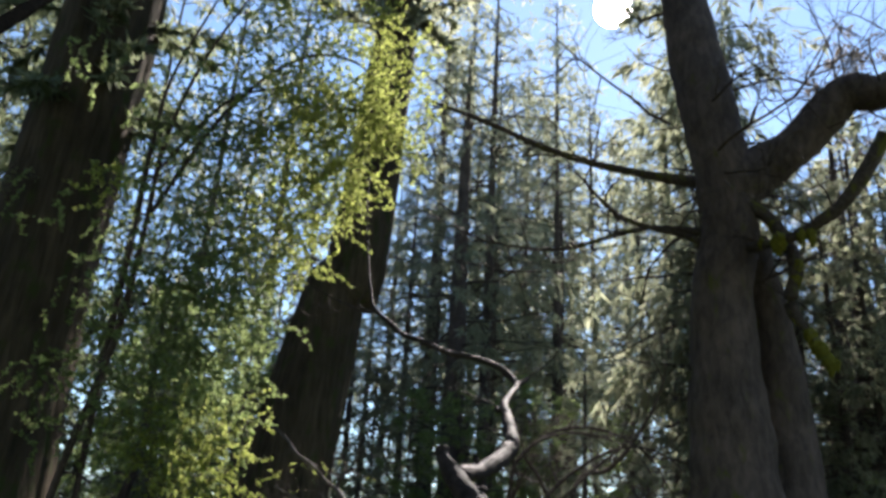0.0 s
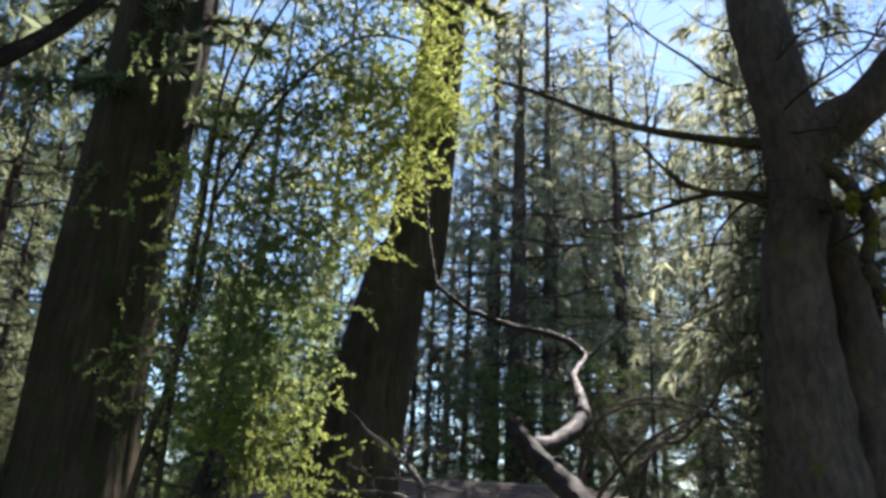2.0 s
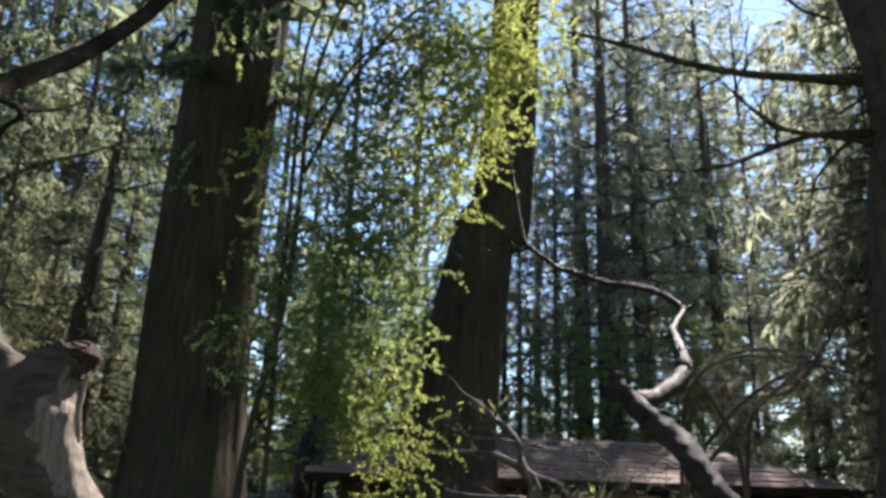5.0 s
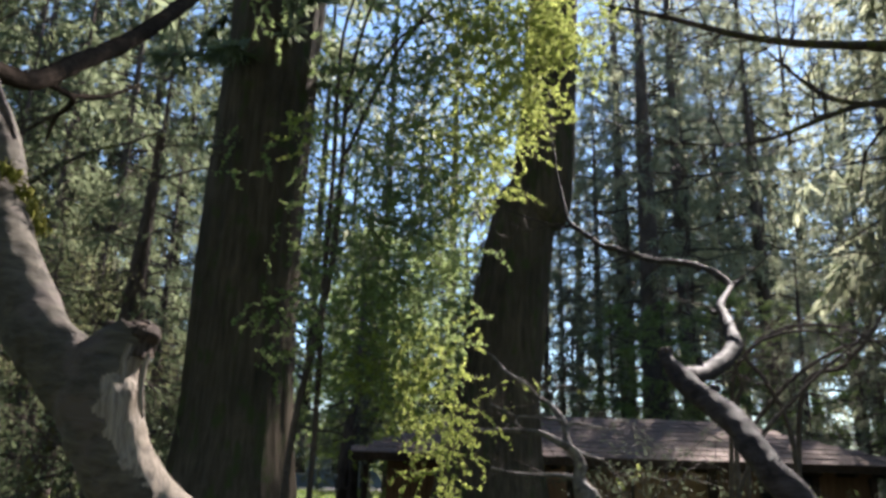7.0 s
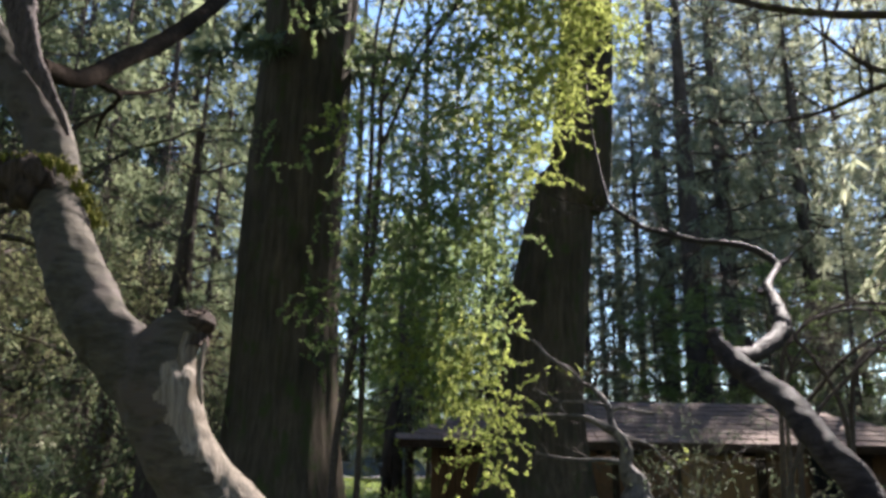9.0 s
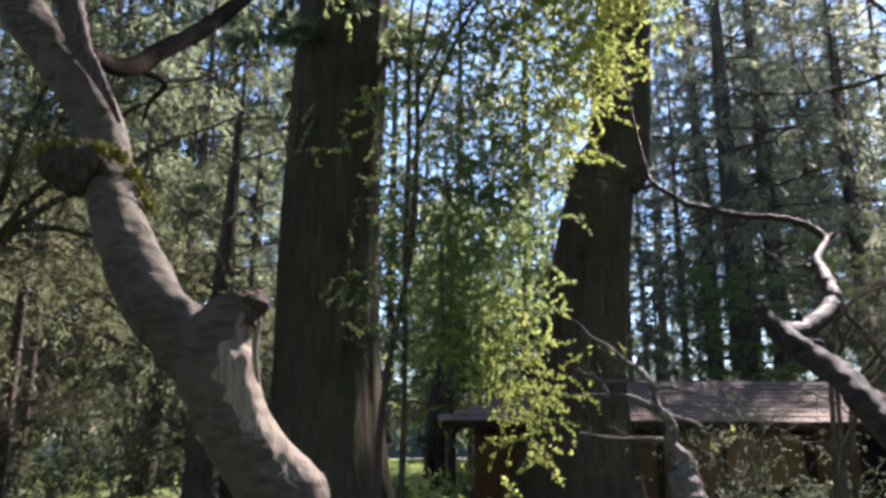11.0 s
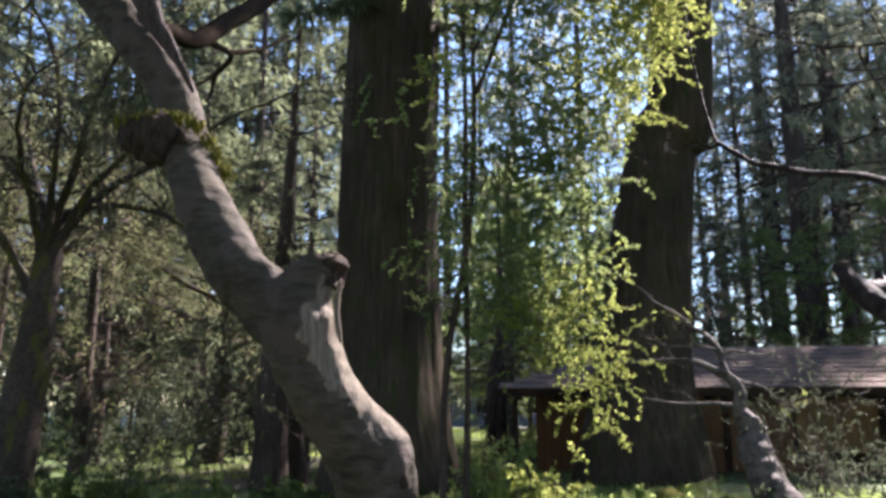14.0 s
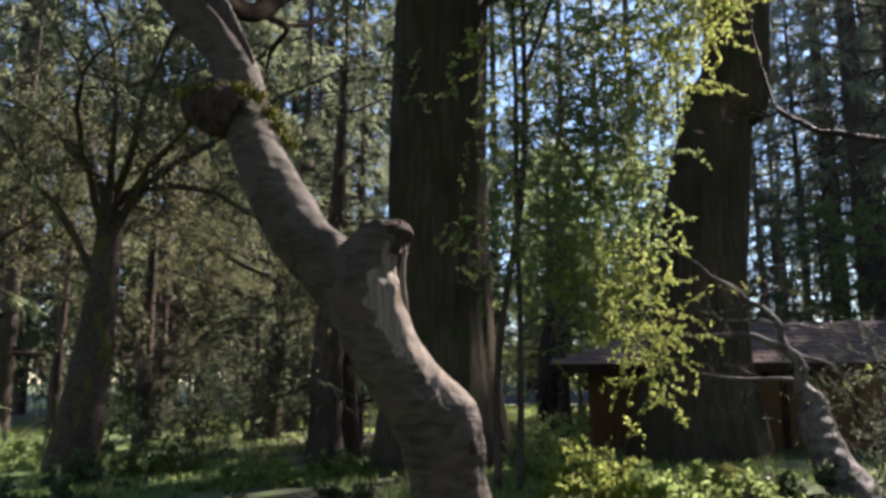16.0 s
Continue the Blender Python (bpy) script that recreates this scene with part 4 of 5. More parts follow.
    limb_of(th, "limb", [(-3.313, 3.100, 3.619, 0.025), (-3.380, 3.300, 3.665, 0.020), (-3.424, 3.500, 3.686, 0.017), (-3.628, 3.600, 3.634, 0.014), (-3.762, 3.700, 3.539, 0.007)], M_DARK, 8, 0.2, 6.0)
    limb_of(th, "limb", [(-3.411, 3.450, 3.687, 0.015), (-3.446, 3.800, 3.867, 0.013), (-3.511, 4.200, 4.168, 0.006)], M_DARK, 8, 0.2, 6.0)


dead_tree()


# ---- leaning smooth-barked tree with a cut fork ----
def leaning_tree():
    rng = np.random.default_rng(91)
    th = thing("leaning_tree", (0, 0, 0), "leaning bare tree with glossy dark bark and a cut fork", "tree")
    limb_of(th, "trunk", [(1.30, 4.55, -0.4, 0.147), (1.08, 4.68, 0.4, 0.124), (0.84, 4.86, 1.05, 0.106), (0.642, 5.050, 1.461, 0.093), (0.532, 5.150, 1.623, 0.094), (0.447, 5.300, 1.780, 0.091), (0.388, 5.500, 1.925, 0.088), (0.290, 5.770, 2.071, 0.088), (0.154, 6.000, 2.214, 0.087), (0.046, 6.200, 2.353, 0.082), (-0.030, 6.300, 2.480, 0.062), (-0.048, 6.350, 2.557, 0.051)], M_CHERRY, 30, 0.20, 7.0, 8)
    limb_of(th, "cut_end", [(-0.045, 6.34, 2.53, 0.056), (-0.05, 6.355, 2.575, 0.060), (-0.052, 6.36, 2.60, 0.034)], M_ROT, 16, 0.3, 14)
    limb_of(th, "limb", [(0.025, 6.300, 2.400, 0.056), (0.153, 6.800, 2.441, 0.069), (0.323, 7.300, 2.532, 0.079), (0.507, 7.800, 2.691, 0.084), (0.627, 8.100, 2.845, 0.085), (0.657, 8.250, 2.963, 0.076), (0.648, 8.500, 3.128, 0.070), (0.636, 8.800, 3.324, 0.057), (0.624, 9.000, 3.459, 0.047), (0.704, 9.300, 3.630, 0.035), (0.835, 9.800, 3.866, 0.041), (0.805, 9.990, 3.984, 0.049), (0.675, 10.100, 4.121, 0.044), (0.488, 10.150, 4.227, 0.043), (0.261, 10.250, 4.314, 0.040), (-0.012, 10.300, 4.369, 0.039), (-0.292, 10.350, 4.465, 0.038), (-0.542, 10.400, 4.576, 0.038), (-0.724, 10.400, 4.629, 0.035), (-0.905, 10.400, 4.772, 0.033), (-1.129, 10.440, 4.966, 0.029), (-1.237, 10.600, 5.220, 0.024), (-1.413, 11.000, 6.132, 0.021), (-1.527, 11.300, 6.933, 0.018), (-1.586, 11.700, 7.836, 0.014)], M_CHERRY, 18, 0.20, 8.0, 8)
    limb_of(th, "broken_spur", [(0.628, 8.950, 3.417, 0.046), (0.543, 8.930, 3.380, 0.031), (0.501, 8.900, 3.388, 0.018)], M_CHERRY, 9, 0.3, 14)
    limb_of(th, "broken_spur", [(0.246, 7.100, 2.514, 0.043), (0.248, 7.100, 2.596, 0.031), (0.246, 7.100, 2.630, 0.022)], M_CHERRY, 9, 0.3, 14)
    limb_of(th, "broken_spur", [(0.829, 9.800, 3.873, 0.041), (0.940, 9.850, 3.934, 0.027), (1.016, 9.900, 4.026, 0.014)], M_CHERRY, 9, 0.3, 14)
    limb_of(th, "broken_spur", [(0.207, 5.950, 2.209, 0.044), (0.265, 5.900, 2.238, 0.028), (0.301, 5.900, 2.230, 0.016)], M_CHERRY, 9, 0.3, 14)
    limb_of(th, "twig", [(-1.129, 10.440, 4.966, 0.024), (-1.299, 10.500, 4.950, 0.020), (-1.452, 10.550, 5.028, 0.016), (-1.832, 10.700, 5.211, 0.012), (-2.221, 10.800, 5.437, 0.008)], M_CHERRY, 6, 0.2, 14)
    limb_of(th, "twig", [(-1.267, 10.500, 4.964, 0.016), (-1.404, 10.500, 5.075, 0.012), (-1.313, 10.600, 5.312, 0.008)], M_CHERRY, 6, 0.2, 14)
    tw = Geo()
    for p, q, L in (((-1.21, 10.44, 4.99), (-0.9, 0.2, 0.35), 1.2), ((-0.87, 10.39, 4.79), (-0.6, 0, 0.9), 0.7), ((-0.28, 10.34, 4.48), (-0.5, 0.2, 0.6), 0.8), ((0.09, 10.28, 4.36), (-0.6, 0.1, -0.5), 0.6), ((0.84, 9.99, 3.94), (0.9, 0.3, 0.6), 1.2), ((0.56, 9.18, 3.46), (-0.9, 0, 0.4), 0.7)):
        twigs(tw, p, q, L, 0.012, rng, 3, 4)
    part("branchwork", tw, M_TWIG, th, stuff=True)


leaning_tree()


# ---- small crooked grey tree in front of the cabin ----
def crooked_tree():
    rng = np.random.default_rng(95)
    th = thing("crooked_tree", (0, 0, 0), "small crooked grey tree with bare branches and few buds", "tree")
    limb_of(th, "trunk", [(-0.376, 11.300, -0.336, 0.292), (-0.671, 11.650, 0.083, 0.279), (-0.866, 11.900, 0.354, 0.266), (-1.019, 12.200, 0.659, 0.252), (-1.139, 12.450, 0.937, 0.235), (-1.143, 12.600, 1.171, 0.200), (-1.239, 12.650, 1.332, 0.150), (-1.305, 12.700, 1.512, 0.112), (-1.277, 12.750, 1.712, 0.088), (-1.346, 12.800, 1.882, 0.080), (-1.466, 12.850, 2.013, 0.070), (-1.529, 13.000, 2.203, 0.057), (-1.565, 13.100, 2.385, 0.053), (-1.687, 13.200, 2.557, 0.049), (-1.838, 13.300, 2.726, 0.041), (-2.027, 13.350, 2.833, 0.037), (-2.131, 13.400, 2.955, 0.033), (-2.339, 13.500, 3.129, 0.028), (-2.620, 13.600, 3.304, 0.024), (-2.913, 13.750, 3.611, 0.020), (-3.276, 13.900, 3.814, 0.013)], M_GREY, 20, 0.20, 4.5, 8)
    arms = [[(-1.467, 12.850, 2.005, 0.078), (-1.674, 12.750, 2.109, 0.056), (-1.899, 12.650, 2.214, 0.043), (-2.214, 12.550, 2.237, 0.035), (-2.780, 12.400, 2.230, 0.026), (-3.283, 12.300, 2.223, 0.013)],
            [(-1.335, 12.700, 1.529, 0.059), (-1.619, 12.600, 1.572, 0.032), (-2.007, 12.500, 1.566, 0.028), (-2.348, 12.350, 1.602, 0.021), (-2.617, 12.250, 1.663, 0.013)],
            [(-1.838, 13.300, 2.726, 0.037), (-1.786, 13.300, 2.861, 0.032), (-1.737, 13.320, 2.970, 0.027), (-1.626, 13.350, 3.022, 0.021), (-1.520, 13.400, 3.021, 0.011)],
            [(-1.786, 13.300, 2.861, 0.023), (-1.857, 13.300, 2.939, 0.018), (-1.960, 13.300, 2.963, 0.012)],
            [(-1.549, 13.050, 2.320, 0.040), (-1.401, 13.100, 2.396, 0.029), (-1.244, 13.150, 2.376, 0.026), (-0.857, 13.250, 2.307, 0.017)],
            [(-1.451, 12.850, 2.004, 0.043), (-1.229, 12.950, 1.892, 0.030), (-0.928, 13.000, 1.803, 0.021), (-0.756, 13.050, 1.592, 0.019), (-0.580, 13.100, 1.459, 0.013)],
            [(-1.587, 13.100, 2.421, 0.027), (-1.757, 13.000, 2.457, 0.020), (-2.127, 12.950, 2.487, 0.018), (-2.318, 12.900, 2.473, 0.020), (-2.309, 12.900, 2.356, 0.018), (-2.211, 12.900, 2.272, 0.011)],
            [(-2.300, 12.900, 2.481, 0.018), (-2.495, 12.850, 2.567, 0.016), (-2.760, 12.800, 2.685, 0.011)],
            [(-1.905, 12.980, 2.462, 0.018), (-1.976, 12.950, 2.587, 0.013), (-2.005, 12.950, 2.660, 0.009)]]
    tw, bud = Geo(), Geo()
    for a in arms:
        rows = limb_of(th, "limb", a, M_GREY, 9, 0.22, 7.0)
        c, d = along(rows, 4, rng, 0.35)
        for p, q in zip(c, d):
            r = twigs(tw, p, unit(q + rng.normal(size=3) * 0.6 + [0, 0, 0.2]), rng.uniform(0.3, 0.8), 0.010, rng, 2, 4)
            if rng.random() < 0.6:
                b, e = along(r, 5, rng, 0.6)
                bud.quads(kites(b, e + rng.normal(size=e.shape), 0.06, 0.04, rng))
    part("branchwork", tw, M_TWIG, th, stuff=True)
    part("bud_growth", bud, M_SPRING, th, "few yellow-green buds", stuff=True)


crooked_tree()


# ---- the cabin ----
def box(geo, x0, y0, z0, x1, y1, z1):
    v = [(x, y, z) for z in (z0, z1) for y in (y0, y1) for x in (x0, x1)]
    geo.add(v, [(0, 2, 3, 1), (4, 5, 7, 6), (0, 1, 5, 4), (2, 6, 7, 3), (0, 4, 6, 2), (1, 3, 7, 5)])


def cabin():
    th = thing("cabin", (-7.02, 17.5, 0), "low brown wooden cabin with a shallow shingled hip roof", "cabin")
    th.rotation_euler = (0, 0, radians(17.5))
    L, D, E, R, O = 14.0, 6.6, 1.92, 3.05, 0.85      # length, depth, eave and ridge height, overhang
    run = D / 2
    g = Geo()
    v = [(0, 0, E), (L, 0, E), (L, D, E), (0, D, E), (run, run, R), (L - run, run, R)]
    v += [(x, y, z - 0.12) for x, y, z in v]
    g.add(v, [(0, 1, 5, 4), (2, 3, 4, 5), (6, 10, 11, 7), (8, 11, 10, 9), (0, 6, 7, 1), (1, 7, 8, 2), (2, 8, 9, 3), (3, 9, 6, 0)])
    g.add([v[k] for k in (0, 3, 4, 1, 2, 5, 6, 9, 10, 7, 8, 11)], [(1, 0, 2), (3, 4, 5), (6, 7, 8), (10, 9, 11)])
    part("roof", g, M_TRIM, th, "dark roof deck", smooth=False)
    roof = th.children[0]
    # shingles of the front and end slopes
    s = Geo()
    box(s, 0.004, 0, 0, 0.366, 0.46, 0.022)
    me = s.mesh("shingle", False)
    me.materials.append(M_SHINGLE)
    slope = math.atan2(R - E, run)
    step = 0.37
    rng = random.Random(5)
    for row in range(9):
        y = row * step
        zz = E + 0.012 + y * math.tan(slope)
        n = int((L - 2 * y) / 0.37)
        for k in range(n):
            ob = new("shingle", me)
            ob.parent = roof
            ob.matrix_basis = pose(y + k * 0.37 + rng.uniform(-0.01, 0.01), y - 0.05, zz + rng.uniform(0, 0.012), math.degrees(slope) - 2.5, rng.uniform(-0.6, 0.6), 0)
    for row in range(8):
        x = row * step
        zz = E + 0.012 + x * math.tan(slope)
        for k in range(int((D - 2 * x) / 0.37)):
            ob = new("shingle", me)
            ob.parent = roof
            ob.matrix_basis = pose(x - 0.05, D - x - k * 0.37, zz + rng.uniform(0, 0.012), 0, 0, -90) @ pose(0, 0, 0, math.degrees(slope) - 2.5, 0, 0)
    g = Geo()
    box(g, -0.03, -0.055, E - 0.17, L + 0.03, -0.005, E + 0.02)
    box(g, -0.055, -0.03, E - 0.17, -0.005, D + 0.03, E + 0.02)
    part("fascia", g, M_TRIM, th, smooth=False)
    for x in np.arange(0.4, L, 0.9):
        g = Geo()
        box(g, x, 0.03, E - 0.25, x + 0.09, O + 0.2, E - 0.125)
        part("rafter_tail", g, M_TRIM, th, smooth=False)
    # walls of upright boards over a solid core
    g = Geo()
    box(g, O + 0.03, O + 0.03, -0.3, L - O, D - O, E - 0.13)
    core = part("wall", g, M_TRIM, th, smooth=False)
    b = Geo()
    box(b, 0.006, -0.024, -0.2, 0.194, 0.0, E - 0.14)
    bme = b.mesh("board", False)
    bme.materials.append(M_BOARD)
    gaps = ((4.4, 5.3), (6.9, 8.9), (10.1, 11.5))
    for k in range(int((L - 2 * O) / 0.2)):
        x = O + k * 0.2
        if any(a <= x < c for a, c in gaps):
            continue
        ob = new("board", bme)
        ob.parent = core
        ob.matrix_basis = pose(x, O + 0.026 + rng.uniform(0, 0.004), rng.uniform(-0.01, 0.01))
    for k in range(int((D - 2 * O) / 0.2)):
        ob = new("board", bme)
        ob.parent = core
        ob.matrix_basis = pose(O + 0.026, D - O - k * 0.2, 0, 0, 0, -90)
    for x, w, h, mat, nm, lab in ((6.95, 1.9, 1.25, M_PLY, "panel", "tan plywood panel"), (10.15, 1.3, 1.2, M_GLASS, "window", "dark window"), (4.42, 0.85, 1.75, M_BOARD, "door", "plank door")):
        f = Geo()
        z0 = 0.0 if nm == "door" else E - 0.2 - h
        box(f, x, O - 0.01, z0, x + w, O + 0.02, z0 + h)
        p = part(nm, f, mat, th, lab, smooth=False)
        f = Geo()
        for a in ((x - 0.07, z0 - 0.07, x, z0 + h + 0.07), (x + w, z0 - 0.07, x + w + 0.07, z0 + h + 0.07), (x, z0 + h, x + w, z0 + h + 0.07), (x, z0 - 0.07, x + w, z0)):
            box(f, a[0], O - 0.03, a[1], a[2], O + 0.025, a[3])
        part("frame", f, M_TRIM, p, smooth=False)
    for x in (0.3, 3.9, 8.6, 12.6):
        f = Geo()
        box(f, x, 0.22, -0.3, x + 0.13, 0.35, E - 0.25)
        part("post", f, M_TRIM, th, smooth=False)
    return th


cabin()


# ---- pale house and gravel path beyond the lawn ----
def far_house():
    th = thing("far_house", (-27.5, 54.0, 0), "pale blue house with a grey roof beyond the lawn", "house")
    th.rotation_euler = (0, 0, radians(25))
    W, D, H, R = 11.0, 6.0, 2.7, 4.2
    g = Geo()
    box(g, 0, 0, -0.3, W, D, H)
    part("wall", g, M_PALE, th, "pale blue boarded wall", smooth=False)
    g = Geo()
    v = [(-0.4, -0.4, H), (W + 0.4, -0.4, H), (W + 0.4, D + 0.4, H), (-0.4, D + 0.4, H), (-0.4, D / 2, R), (W + 0.4, D / 2, R)]
    v += [(x, y, z + 0.14) for x, y, z in v]
    g.add(v, [(6, 7, 11, 10), (8, 9, 10, 11), (0, 4, 5, 1), (2, 5, 4, 3), (0, 1, 7, 6), (2, 3, 9, 8)])
    part("roof", g, M_SHINGLE, th, "grey shingled roof", smooth=False)
    for x in (1.2, 4.4, 8.0):
        g = Geo()
        box(g, x, -0.05, 0.9, x + 1.3, -0.01, 2.0)
        win = part("window", g, M_GLASS, th, "dark window", smooth=False)
        g = Geo()
        for a in ((x - 0.09, 0.81, x, 2.09), (x + 1.3, 0.81, x + 1.39, 2.09), (x, 2.0, x + 1.3, 2.09), (x, 0.81, x + 1.3, 0.9)):
            box(g, a[0], -0.07, a[1], a[2], -0.005, a[3])
        part("frame", g, M_WHITE, win, "white frame", smooth=False)


far_house()
g = Geo()
rows = spline([(-44, 41, 0, 1.3), (-30, 45, 0, 1.3), (-20, 47.5, 0, 1.3), (-10, 49, 0, 1.3), (2, 52, 0, 1.3)], 14)
edge = []
for x, y, _, w in rows:
    edge += [(x + 0.2 * w, y - w, height(x, y) + 0.10), (x - 0.2 * w, y + w, height(x, y) + 0.10)]
g.add(edge, [(2 * k, 2 * k + 2, 2 * k + 3, 2 * k + 1) for k in range(len(rows) - 1)])
tagged(part("path", g, M_PATH), "pale gravel path across the lawn", "path", kind="structure")


# ---- arching bare shrubs in front of the wood ----
def arching_shrub(seed, stems, label):
    rng = np.random.default_rng(seed)
    th = thing("bare_shrub", (0, 0, 0), label, "shrub", "arching bare shrubs")
    tw = Geo()
    for s in stems:
        rows = limb_of(th, "stem", s, M_TWIG, 8, 0.16, 6.0)
        c, d = along(rows, 9, rng, 0.3)
        for p, q in zip(c, d):
            twigs(tw, p, unit(q * 0.8 + rng.normal(size=3) * 0.55), rng.uniform(0.4, 1.0), 0.009, rng, 3, 4, -0.02, 0.18)
    part("branchwork", tw, M_TWIG, th, stuff=True)


arching_shrub(401, [[(0.62, 9.25, -0.2, 0.034), (0.65, 9.18, 1.2, 0.028), (0.81, 9.06, 1.76, 0.025), (0.97, 9.03, 2.08, 0.024), (1.25, 9.03, 2.39, 0.021), (1.71, 9.06, 2.83, 0.015), (2.2, 9.1, 3.2, 0.007)],
                    [(0.75, 10.2, -0.2, 0.036), (0.80, 10.05, 2.2, 0.027), (0.88, 9.92, 2.67, 0.023), (0.80, 9.81, 2.99, 0.018), (0.88, 9.76, 3.3, 0.008)]], "bare dark shrub with a long slanting stem")
arching_shrub(402, [[(1.5, 10.6, -0.2, 0.04), (1.46, 10.3, 1.98, 0.030), (1.16, 9.99, 2.74, 0.026), (0.95, 9.86, 3.02, 0.022), (1.23, 9.87, 3.24, 0.020), (1.68, 9.99, 3.34, 0.016), (2.3, 10.2, 3.25, 0.007)],
                    [(0.9, 10.6, -0.2, 0.04), (0.95, 10.32, 1.91, 0.031), (1.24, 10.16, 2.51, 0.027), (1.67, 10.09, 2.92, 0.023), (2.23, 10.09, 3.2, 0.017), (2.78, 10.19, 3.15, 0.013), (3.4, 10.5, 2.7, 0.006)]], "bare dark shrub with arching stems")
arching_shrub(403, [[(0.7, 11.0, -0.2, 0.04), (0.81, 10.48, 2.5, 0.029), (1.0, 10.26, 3.1, 0.026), (1.5, 10.15, 3.41, 0.022), (2.09, 10.17, 3.4, 0.018), (2.62, 10.29, 3.13, 0.013), (3.0, 10.5, 2.6, 0.006)],
                    [(1.5, 11.0, -0.2, 0.04), (1.62, 10.48, 2.55, 0.029), (2.11, 10.34, 2.96, 0.026), (2.46, 10.18, 3.39, 0.021), (2.72, 9.96, 3.95, 0.016), (2.8, 9.75, 4.5, 0.006)]], "bare dark shrub with arching stems")


# ---- undergrowth ----
def shrub(x, y, r, h, n, mat, seed, label, size=0.08, name="shrub", group="undergrowth shrubs"):
    """A bush: stems that fork from the root, and leaves on the fine twigs."""
    rng = np.random.default_rng(seed)
    th = thing(name, (0, 0, 0), label, "shrub", group)
    tw, fol, tips = Geo(), Geo(), []
    for k in range(n):
        q = rng.uniform(0, 2 * math.pi)
        d = rng.uniform(0.1, 1.0)
        p = np.array([x + math.cos(q) * r * d * 0.45, y + math.sin(q) * r * d * 0.45, -0.1])
        twigs(tw, p, (math.cos(q) * d * r / h * 0.8, math.sin(q) * d * r / h * 0.8, 1), h * rng.uniform(0.6, 1.1), 0.014, rng, 3, 4, -0.02, tips=tips)
    part("branchwork", tw, M_TWIG, th, stuff=True)
    for rows in tips:
        m = 9
        b, e = along(rows, m, rng, 0.0)
        fol.quads(kites(b, unit(e * 0.5 + rng.normal(size=e.shape) * 0.7), rng.uniform(0.6, 1.2, m) * size, rng.uniform(0.4, 0.75, m) * size, rng))
    part("leaves", fol, mat, th, stuff=True)
    return th


# spring leaf colour brightens this shrub as if in full sun
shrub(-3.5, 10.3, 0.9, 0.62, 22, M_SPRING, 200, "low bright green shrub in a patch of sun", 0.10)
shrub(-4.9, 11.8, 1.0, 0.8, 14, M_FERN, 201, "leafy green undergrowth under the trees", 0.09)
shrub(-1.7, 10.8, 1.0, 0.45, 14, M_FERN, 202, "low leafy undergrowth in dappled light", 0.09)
shrub(-5.9, 14.5, 1.2, 1.0, 16, M_FERN, 203, "dense green shrub by the cabin", 0.08)
shrub(-3.3, 9.6, 0.5, 1.0, 3, M_SPRING, 204, "slender shrub with fresh yellow-greener leaves, darkened for shade", 0.07)
shrub(-0.6, 15.2, 1.1, 2.4, 6, M_HOLLY, 206, "thin dark shrub in front of the cabin", 0.045)
shrub(1.6, 15.8, 1.2, 1.3, 5, M_HOLLY, 207, "thin dark shrub in front of the cabin", 0.045)
shrub(0.4, 12.2, 0.9, 1.3, 10, M_HOLLY, 208, "small shrub with few greener leaves, darkened for shade", 0.042)
shrub(-11.5, 15.0, 2.0, 3.4, 20, M_HOLLY, 210, "dark bush beside the lawn", 0.12)
shrub(-13.0, 11.8, 1.6, 2.0, 16, M_HOLLY, 211, "dark bush beside the lawn", 0.10)
shrub(-16.5, 15.6, 2.0, 1.8, 14, M_HOLLY, 212, "dark bush beside the lawn", 0.08)
shrub(-14.5, 25.0, 2.0, 1.3, 14, M_FERN, 213, "sunlit hedge beyond the lawn", 0.10)
shrub(-19.0, 24.0, 2.0, 1.3, 14, M_FERN, 214, "sunlit hedge beyond the lawn", 0.10)
shrub(-24.0, 20.0, 2.0, 1.4, 14, M_FERN, 215, "sunlit hedge beyond the lawn", 0.10)
shrub(7.6, 16.4, 1.6, 3.0, 14, M_SHADE, 216, "dark thicket under the maple", 0.07)
shrub(9.0, 15.5, 1.6, 3.4, 14, M_SHADE, 217, "dark thicket under the maple", 0.07)
shrub(3.2, 12.8, 1.0, 2.0, 9, M_SHADE, 218, "thin dark shrub under the maple", 0.06)
shrub(-9.5, 26.5, 1.6, 1.0, 10, M_FERN, 219, "sunlit shrub beyond the cabin", 0.10)
# the next two are shaded by their darker leaf colour
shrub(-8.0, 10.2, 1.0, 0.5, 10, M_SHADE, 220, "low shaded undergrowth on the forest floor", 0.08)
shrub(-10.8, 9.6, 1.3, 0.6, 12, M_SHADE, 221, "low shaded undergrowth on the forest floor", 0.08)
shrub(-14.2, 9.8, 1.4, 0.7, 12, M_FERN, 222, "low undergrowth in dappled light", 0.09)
shrub(-7.0, 15.2, 0.9, 0.6, 10, M_FERN, 223, "green undergrowth beside the cabin", 0.08)
shrub(-0.25, 13.4, 0.8, 2.3, 7, M_HOLLY, 231, "dark evergreen shrub with glossy leaves before the cabin", 0.045)
shrub(0.55, 14.4, 0.8, 1.4, 6, M_HOLLY, 232, "dark evergreen shrub with glossy leaves before the cabin", 0.045)
shrub(-2.7, 9.9, 0.8, 0.5, 18, M_FERN, 233, "low bright green shrub in a patch of sun", 0.10)


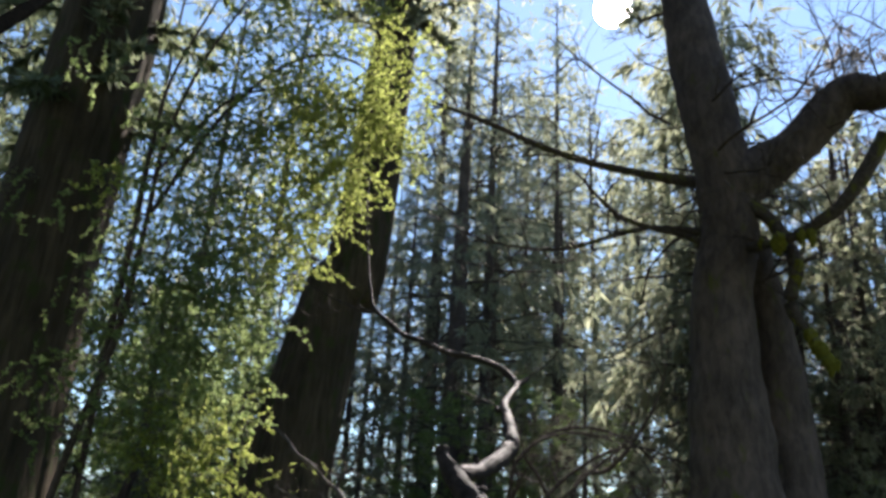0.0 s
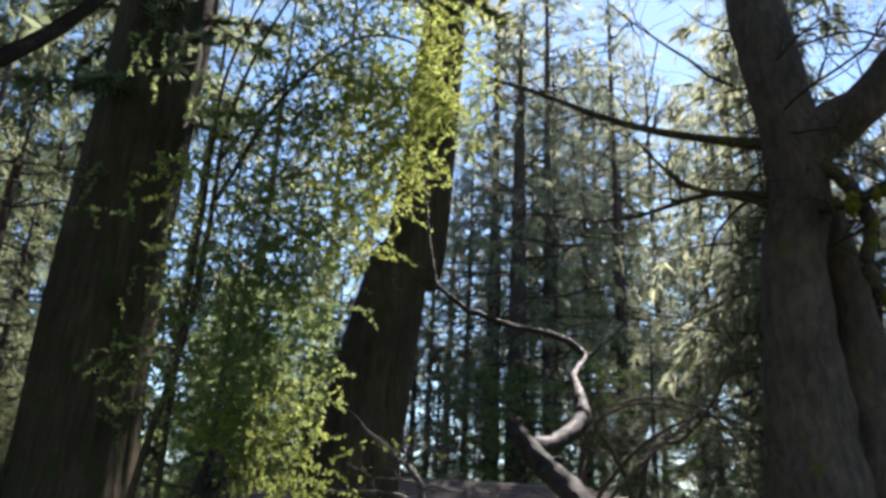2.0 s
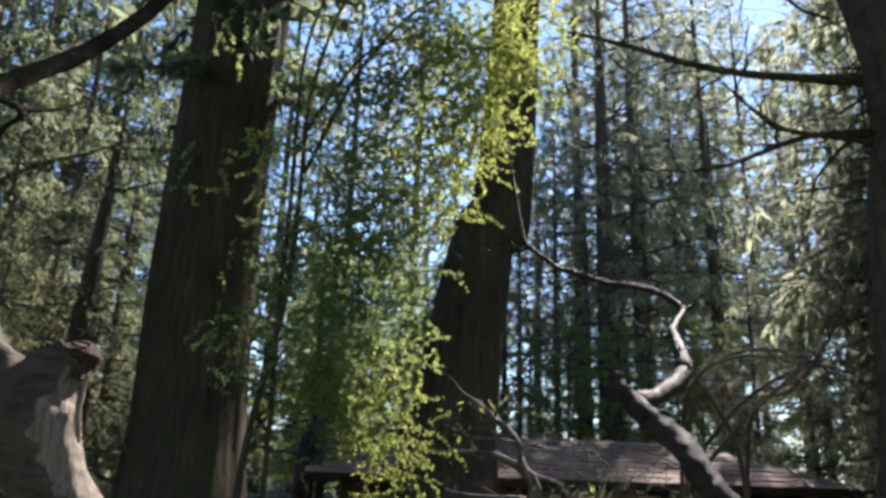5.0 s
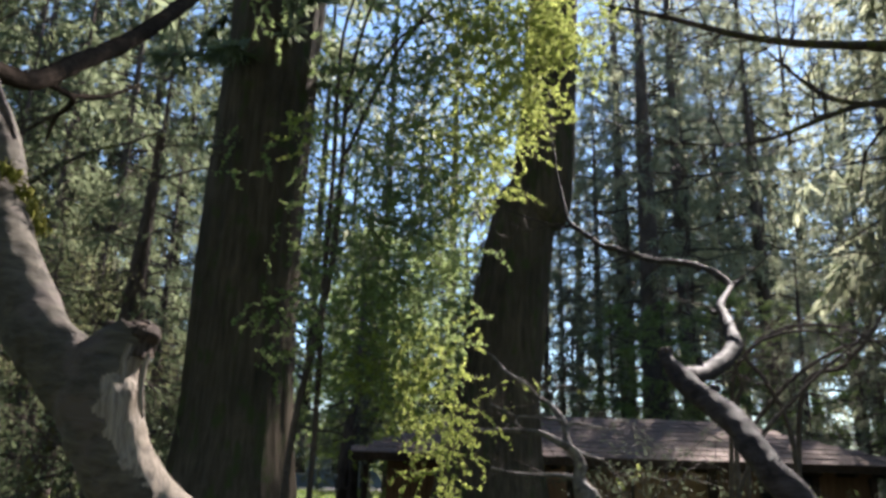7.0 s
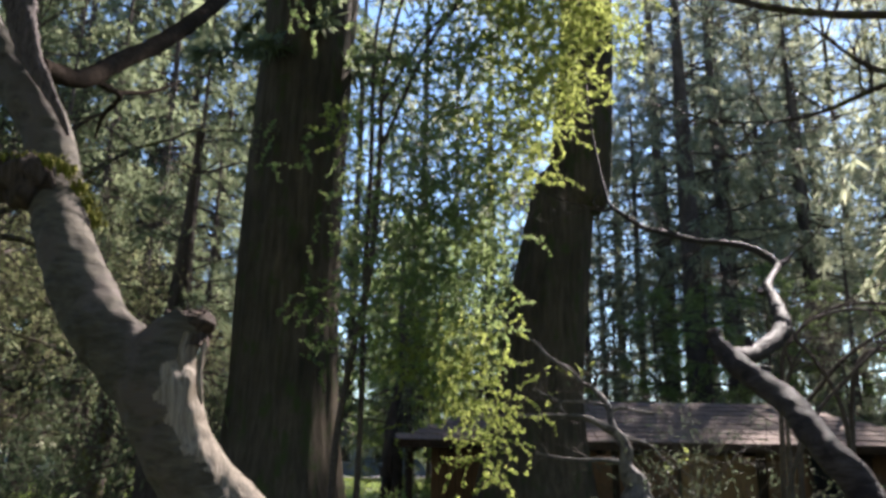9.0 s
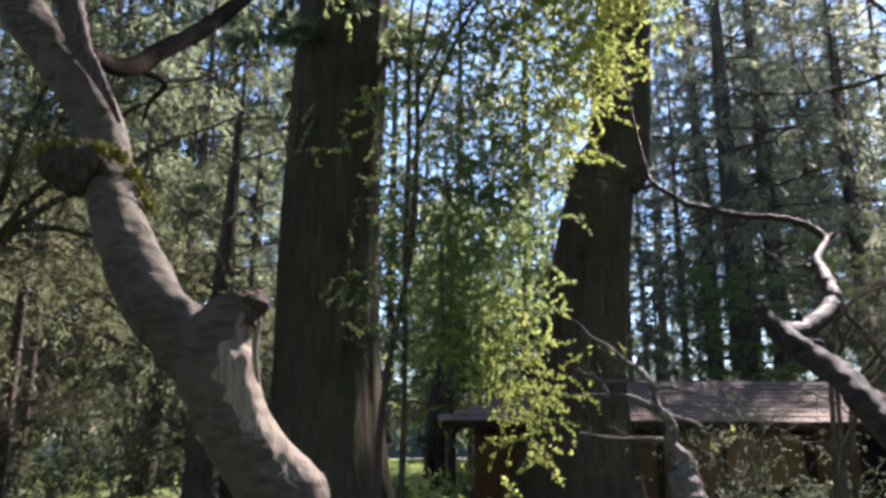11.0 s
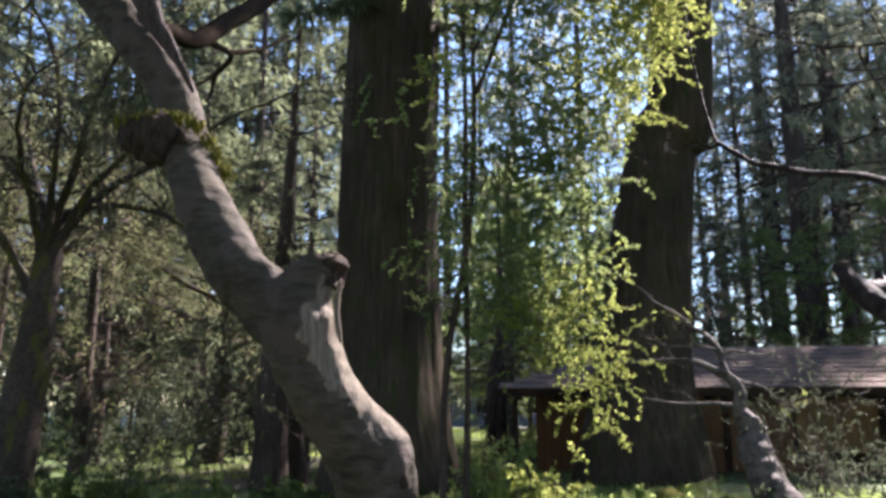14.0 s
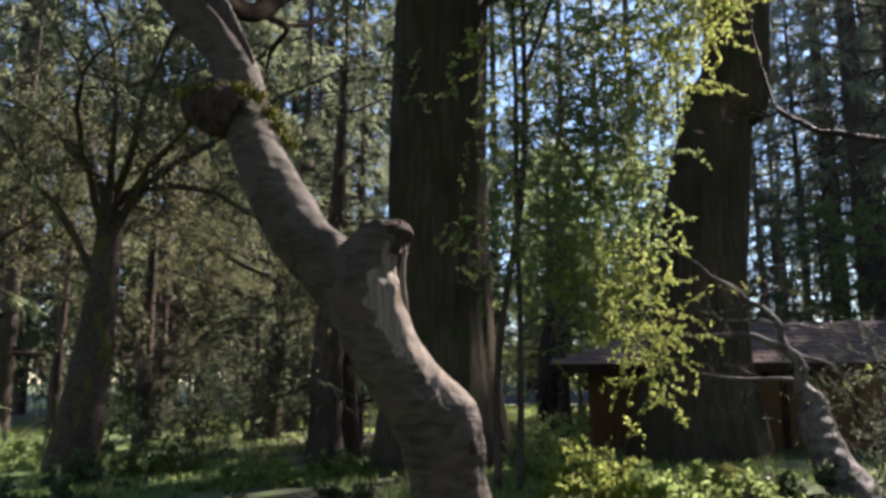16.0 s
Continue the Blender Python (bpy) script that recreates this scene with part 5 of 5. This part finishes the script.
# dark-leaved low shrubs, added to stand for shade over the near ground
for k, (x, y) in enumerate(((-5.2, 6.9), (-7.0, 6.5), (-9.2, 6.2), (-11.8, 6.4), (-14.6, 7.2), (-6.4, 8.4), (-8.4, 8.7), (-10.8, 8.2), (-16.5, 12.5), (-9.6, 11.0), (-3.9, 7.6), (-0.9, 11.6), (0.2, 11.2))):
    shrub(x, y, 1.3, 0.24 + 0.09 * (k % 4), 11, M_HOLLY if k % 3 else M_SHADE, 240 + k, "low undergrowth coloured dark for the shade on the forest floor", 0.10)


def stone(x, y, r, seed, mat, label, name="boulder"):
    bm = bmesh.new()
    bmesh.ops.create_icosphere(bm, subdivisions=3, radius=r)
    for v in bm.verts:
        v.co *= 1 + 0.3 * noise.noise(v.co * (1.3 / r) + Vector((seed, 0, 0)))
        v.co.z *= 0.62
    me = bpy.data.meshes.new(name)
    bm.to_mesh(me)
    bm.free()
    me.materials.append(mat)
    me.polygons.foreach_set("use_smooth", [True] * len(me.polygons))
    ob = new(name, me)
    ob.location = (x, y, height(x, y) + r * 0.22)
    return tagged(ob, label, "rock", "rocks by the shrubs")


stone(-2.3, 12.0, 0.36, 1, M_MOSS, "round moss-covered boulder on the forest floor")
stone(-2.9, 11.3, 0.16, 5, M_STONE, "small grey rock on the forest floor")
stone(-1.9, 11.2, 0.13, 9, M_STONE, "small grey rock on the forest floor")
stone(-3.2, 11.9, 0.12, 13, M_STONE, "small grey rock on the forest floor")


def grass(name, region, count, hgt, mat, seed, label):
    """Blades in tufts over a stretch of ground."""
    rng = np.random.default_rng(seed)
    x0, x1, y0, y1 = region
    c = np.stack([rng.uniform(x0, x1, count), rng.uniform(y0, y1, count)], 1)
    keep = np.array([noise.noise((x * 0.35, y * 0.35, seed)) > -0.12 for x, y in c])
    c = c[keep]
    b = np.repeat(c, 6, 0) + rng.normal(size=(len(c) * 6, 2)) * 0.09
    z = np.array([height(x, y) for x, y in b]) - 0.02
    base = np.column_stack([b, z])
    g = Geo()
    g.quads(kites(base, np.column_stack([rng.normal(size=(len(b), 2)) * 0.45, np.ones(len(b))]), rng.uniform(0.5, 1.2, len(b)) * hgt, rng.uniform(0.014, 0.03, len(b)), rng))
    tagged(part(name, g, mat), label, "grass", kind="stuff")


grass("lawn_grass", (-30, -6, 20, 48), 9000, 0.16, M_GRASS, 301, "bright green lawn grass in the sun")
# the near grass takes the dark leaf colour in place of real shade
grass("woodland_grass", (-26, -2, 4.5, 20), 9000, 0.16, M_SHADE, 302, "patchy grass on the forest floor, coloured darker for shade")
grass("undergrowth_grass", (-6, 4, 8, 16), 2500, 0.16, M_FERN, 303, "short grass and herbs between the shrubs")
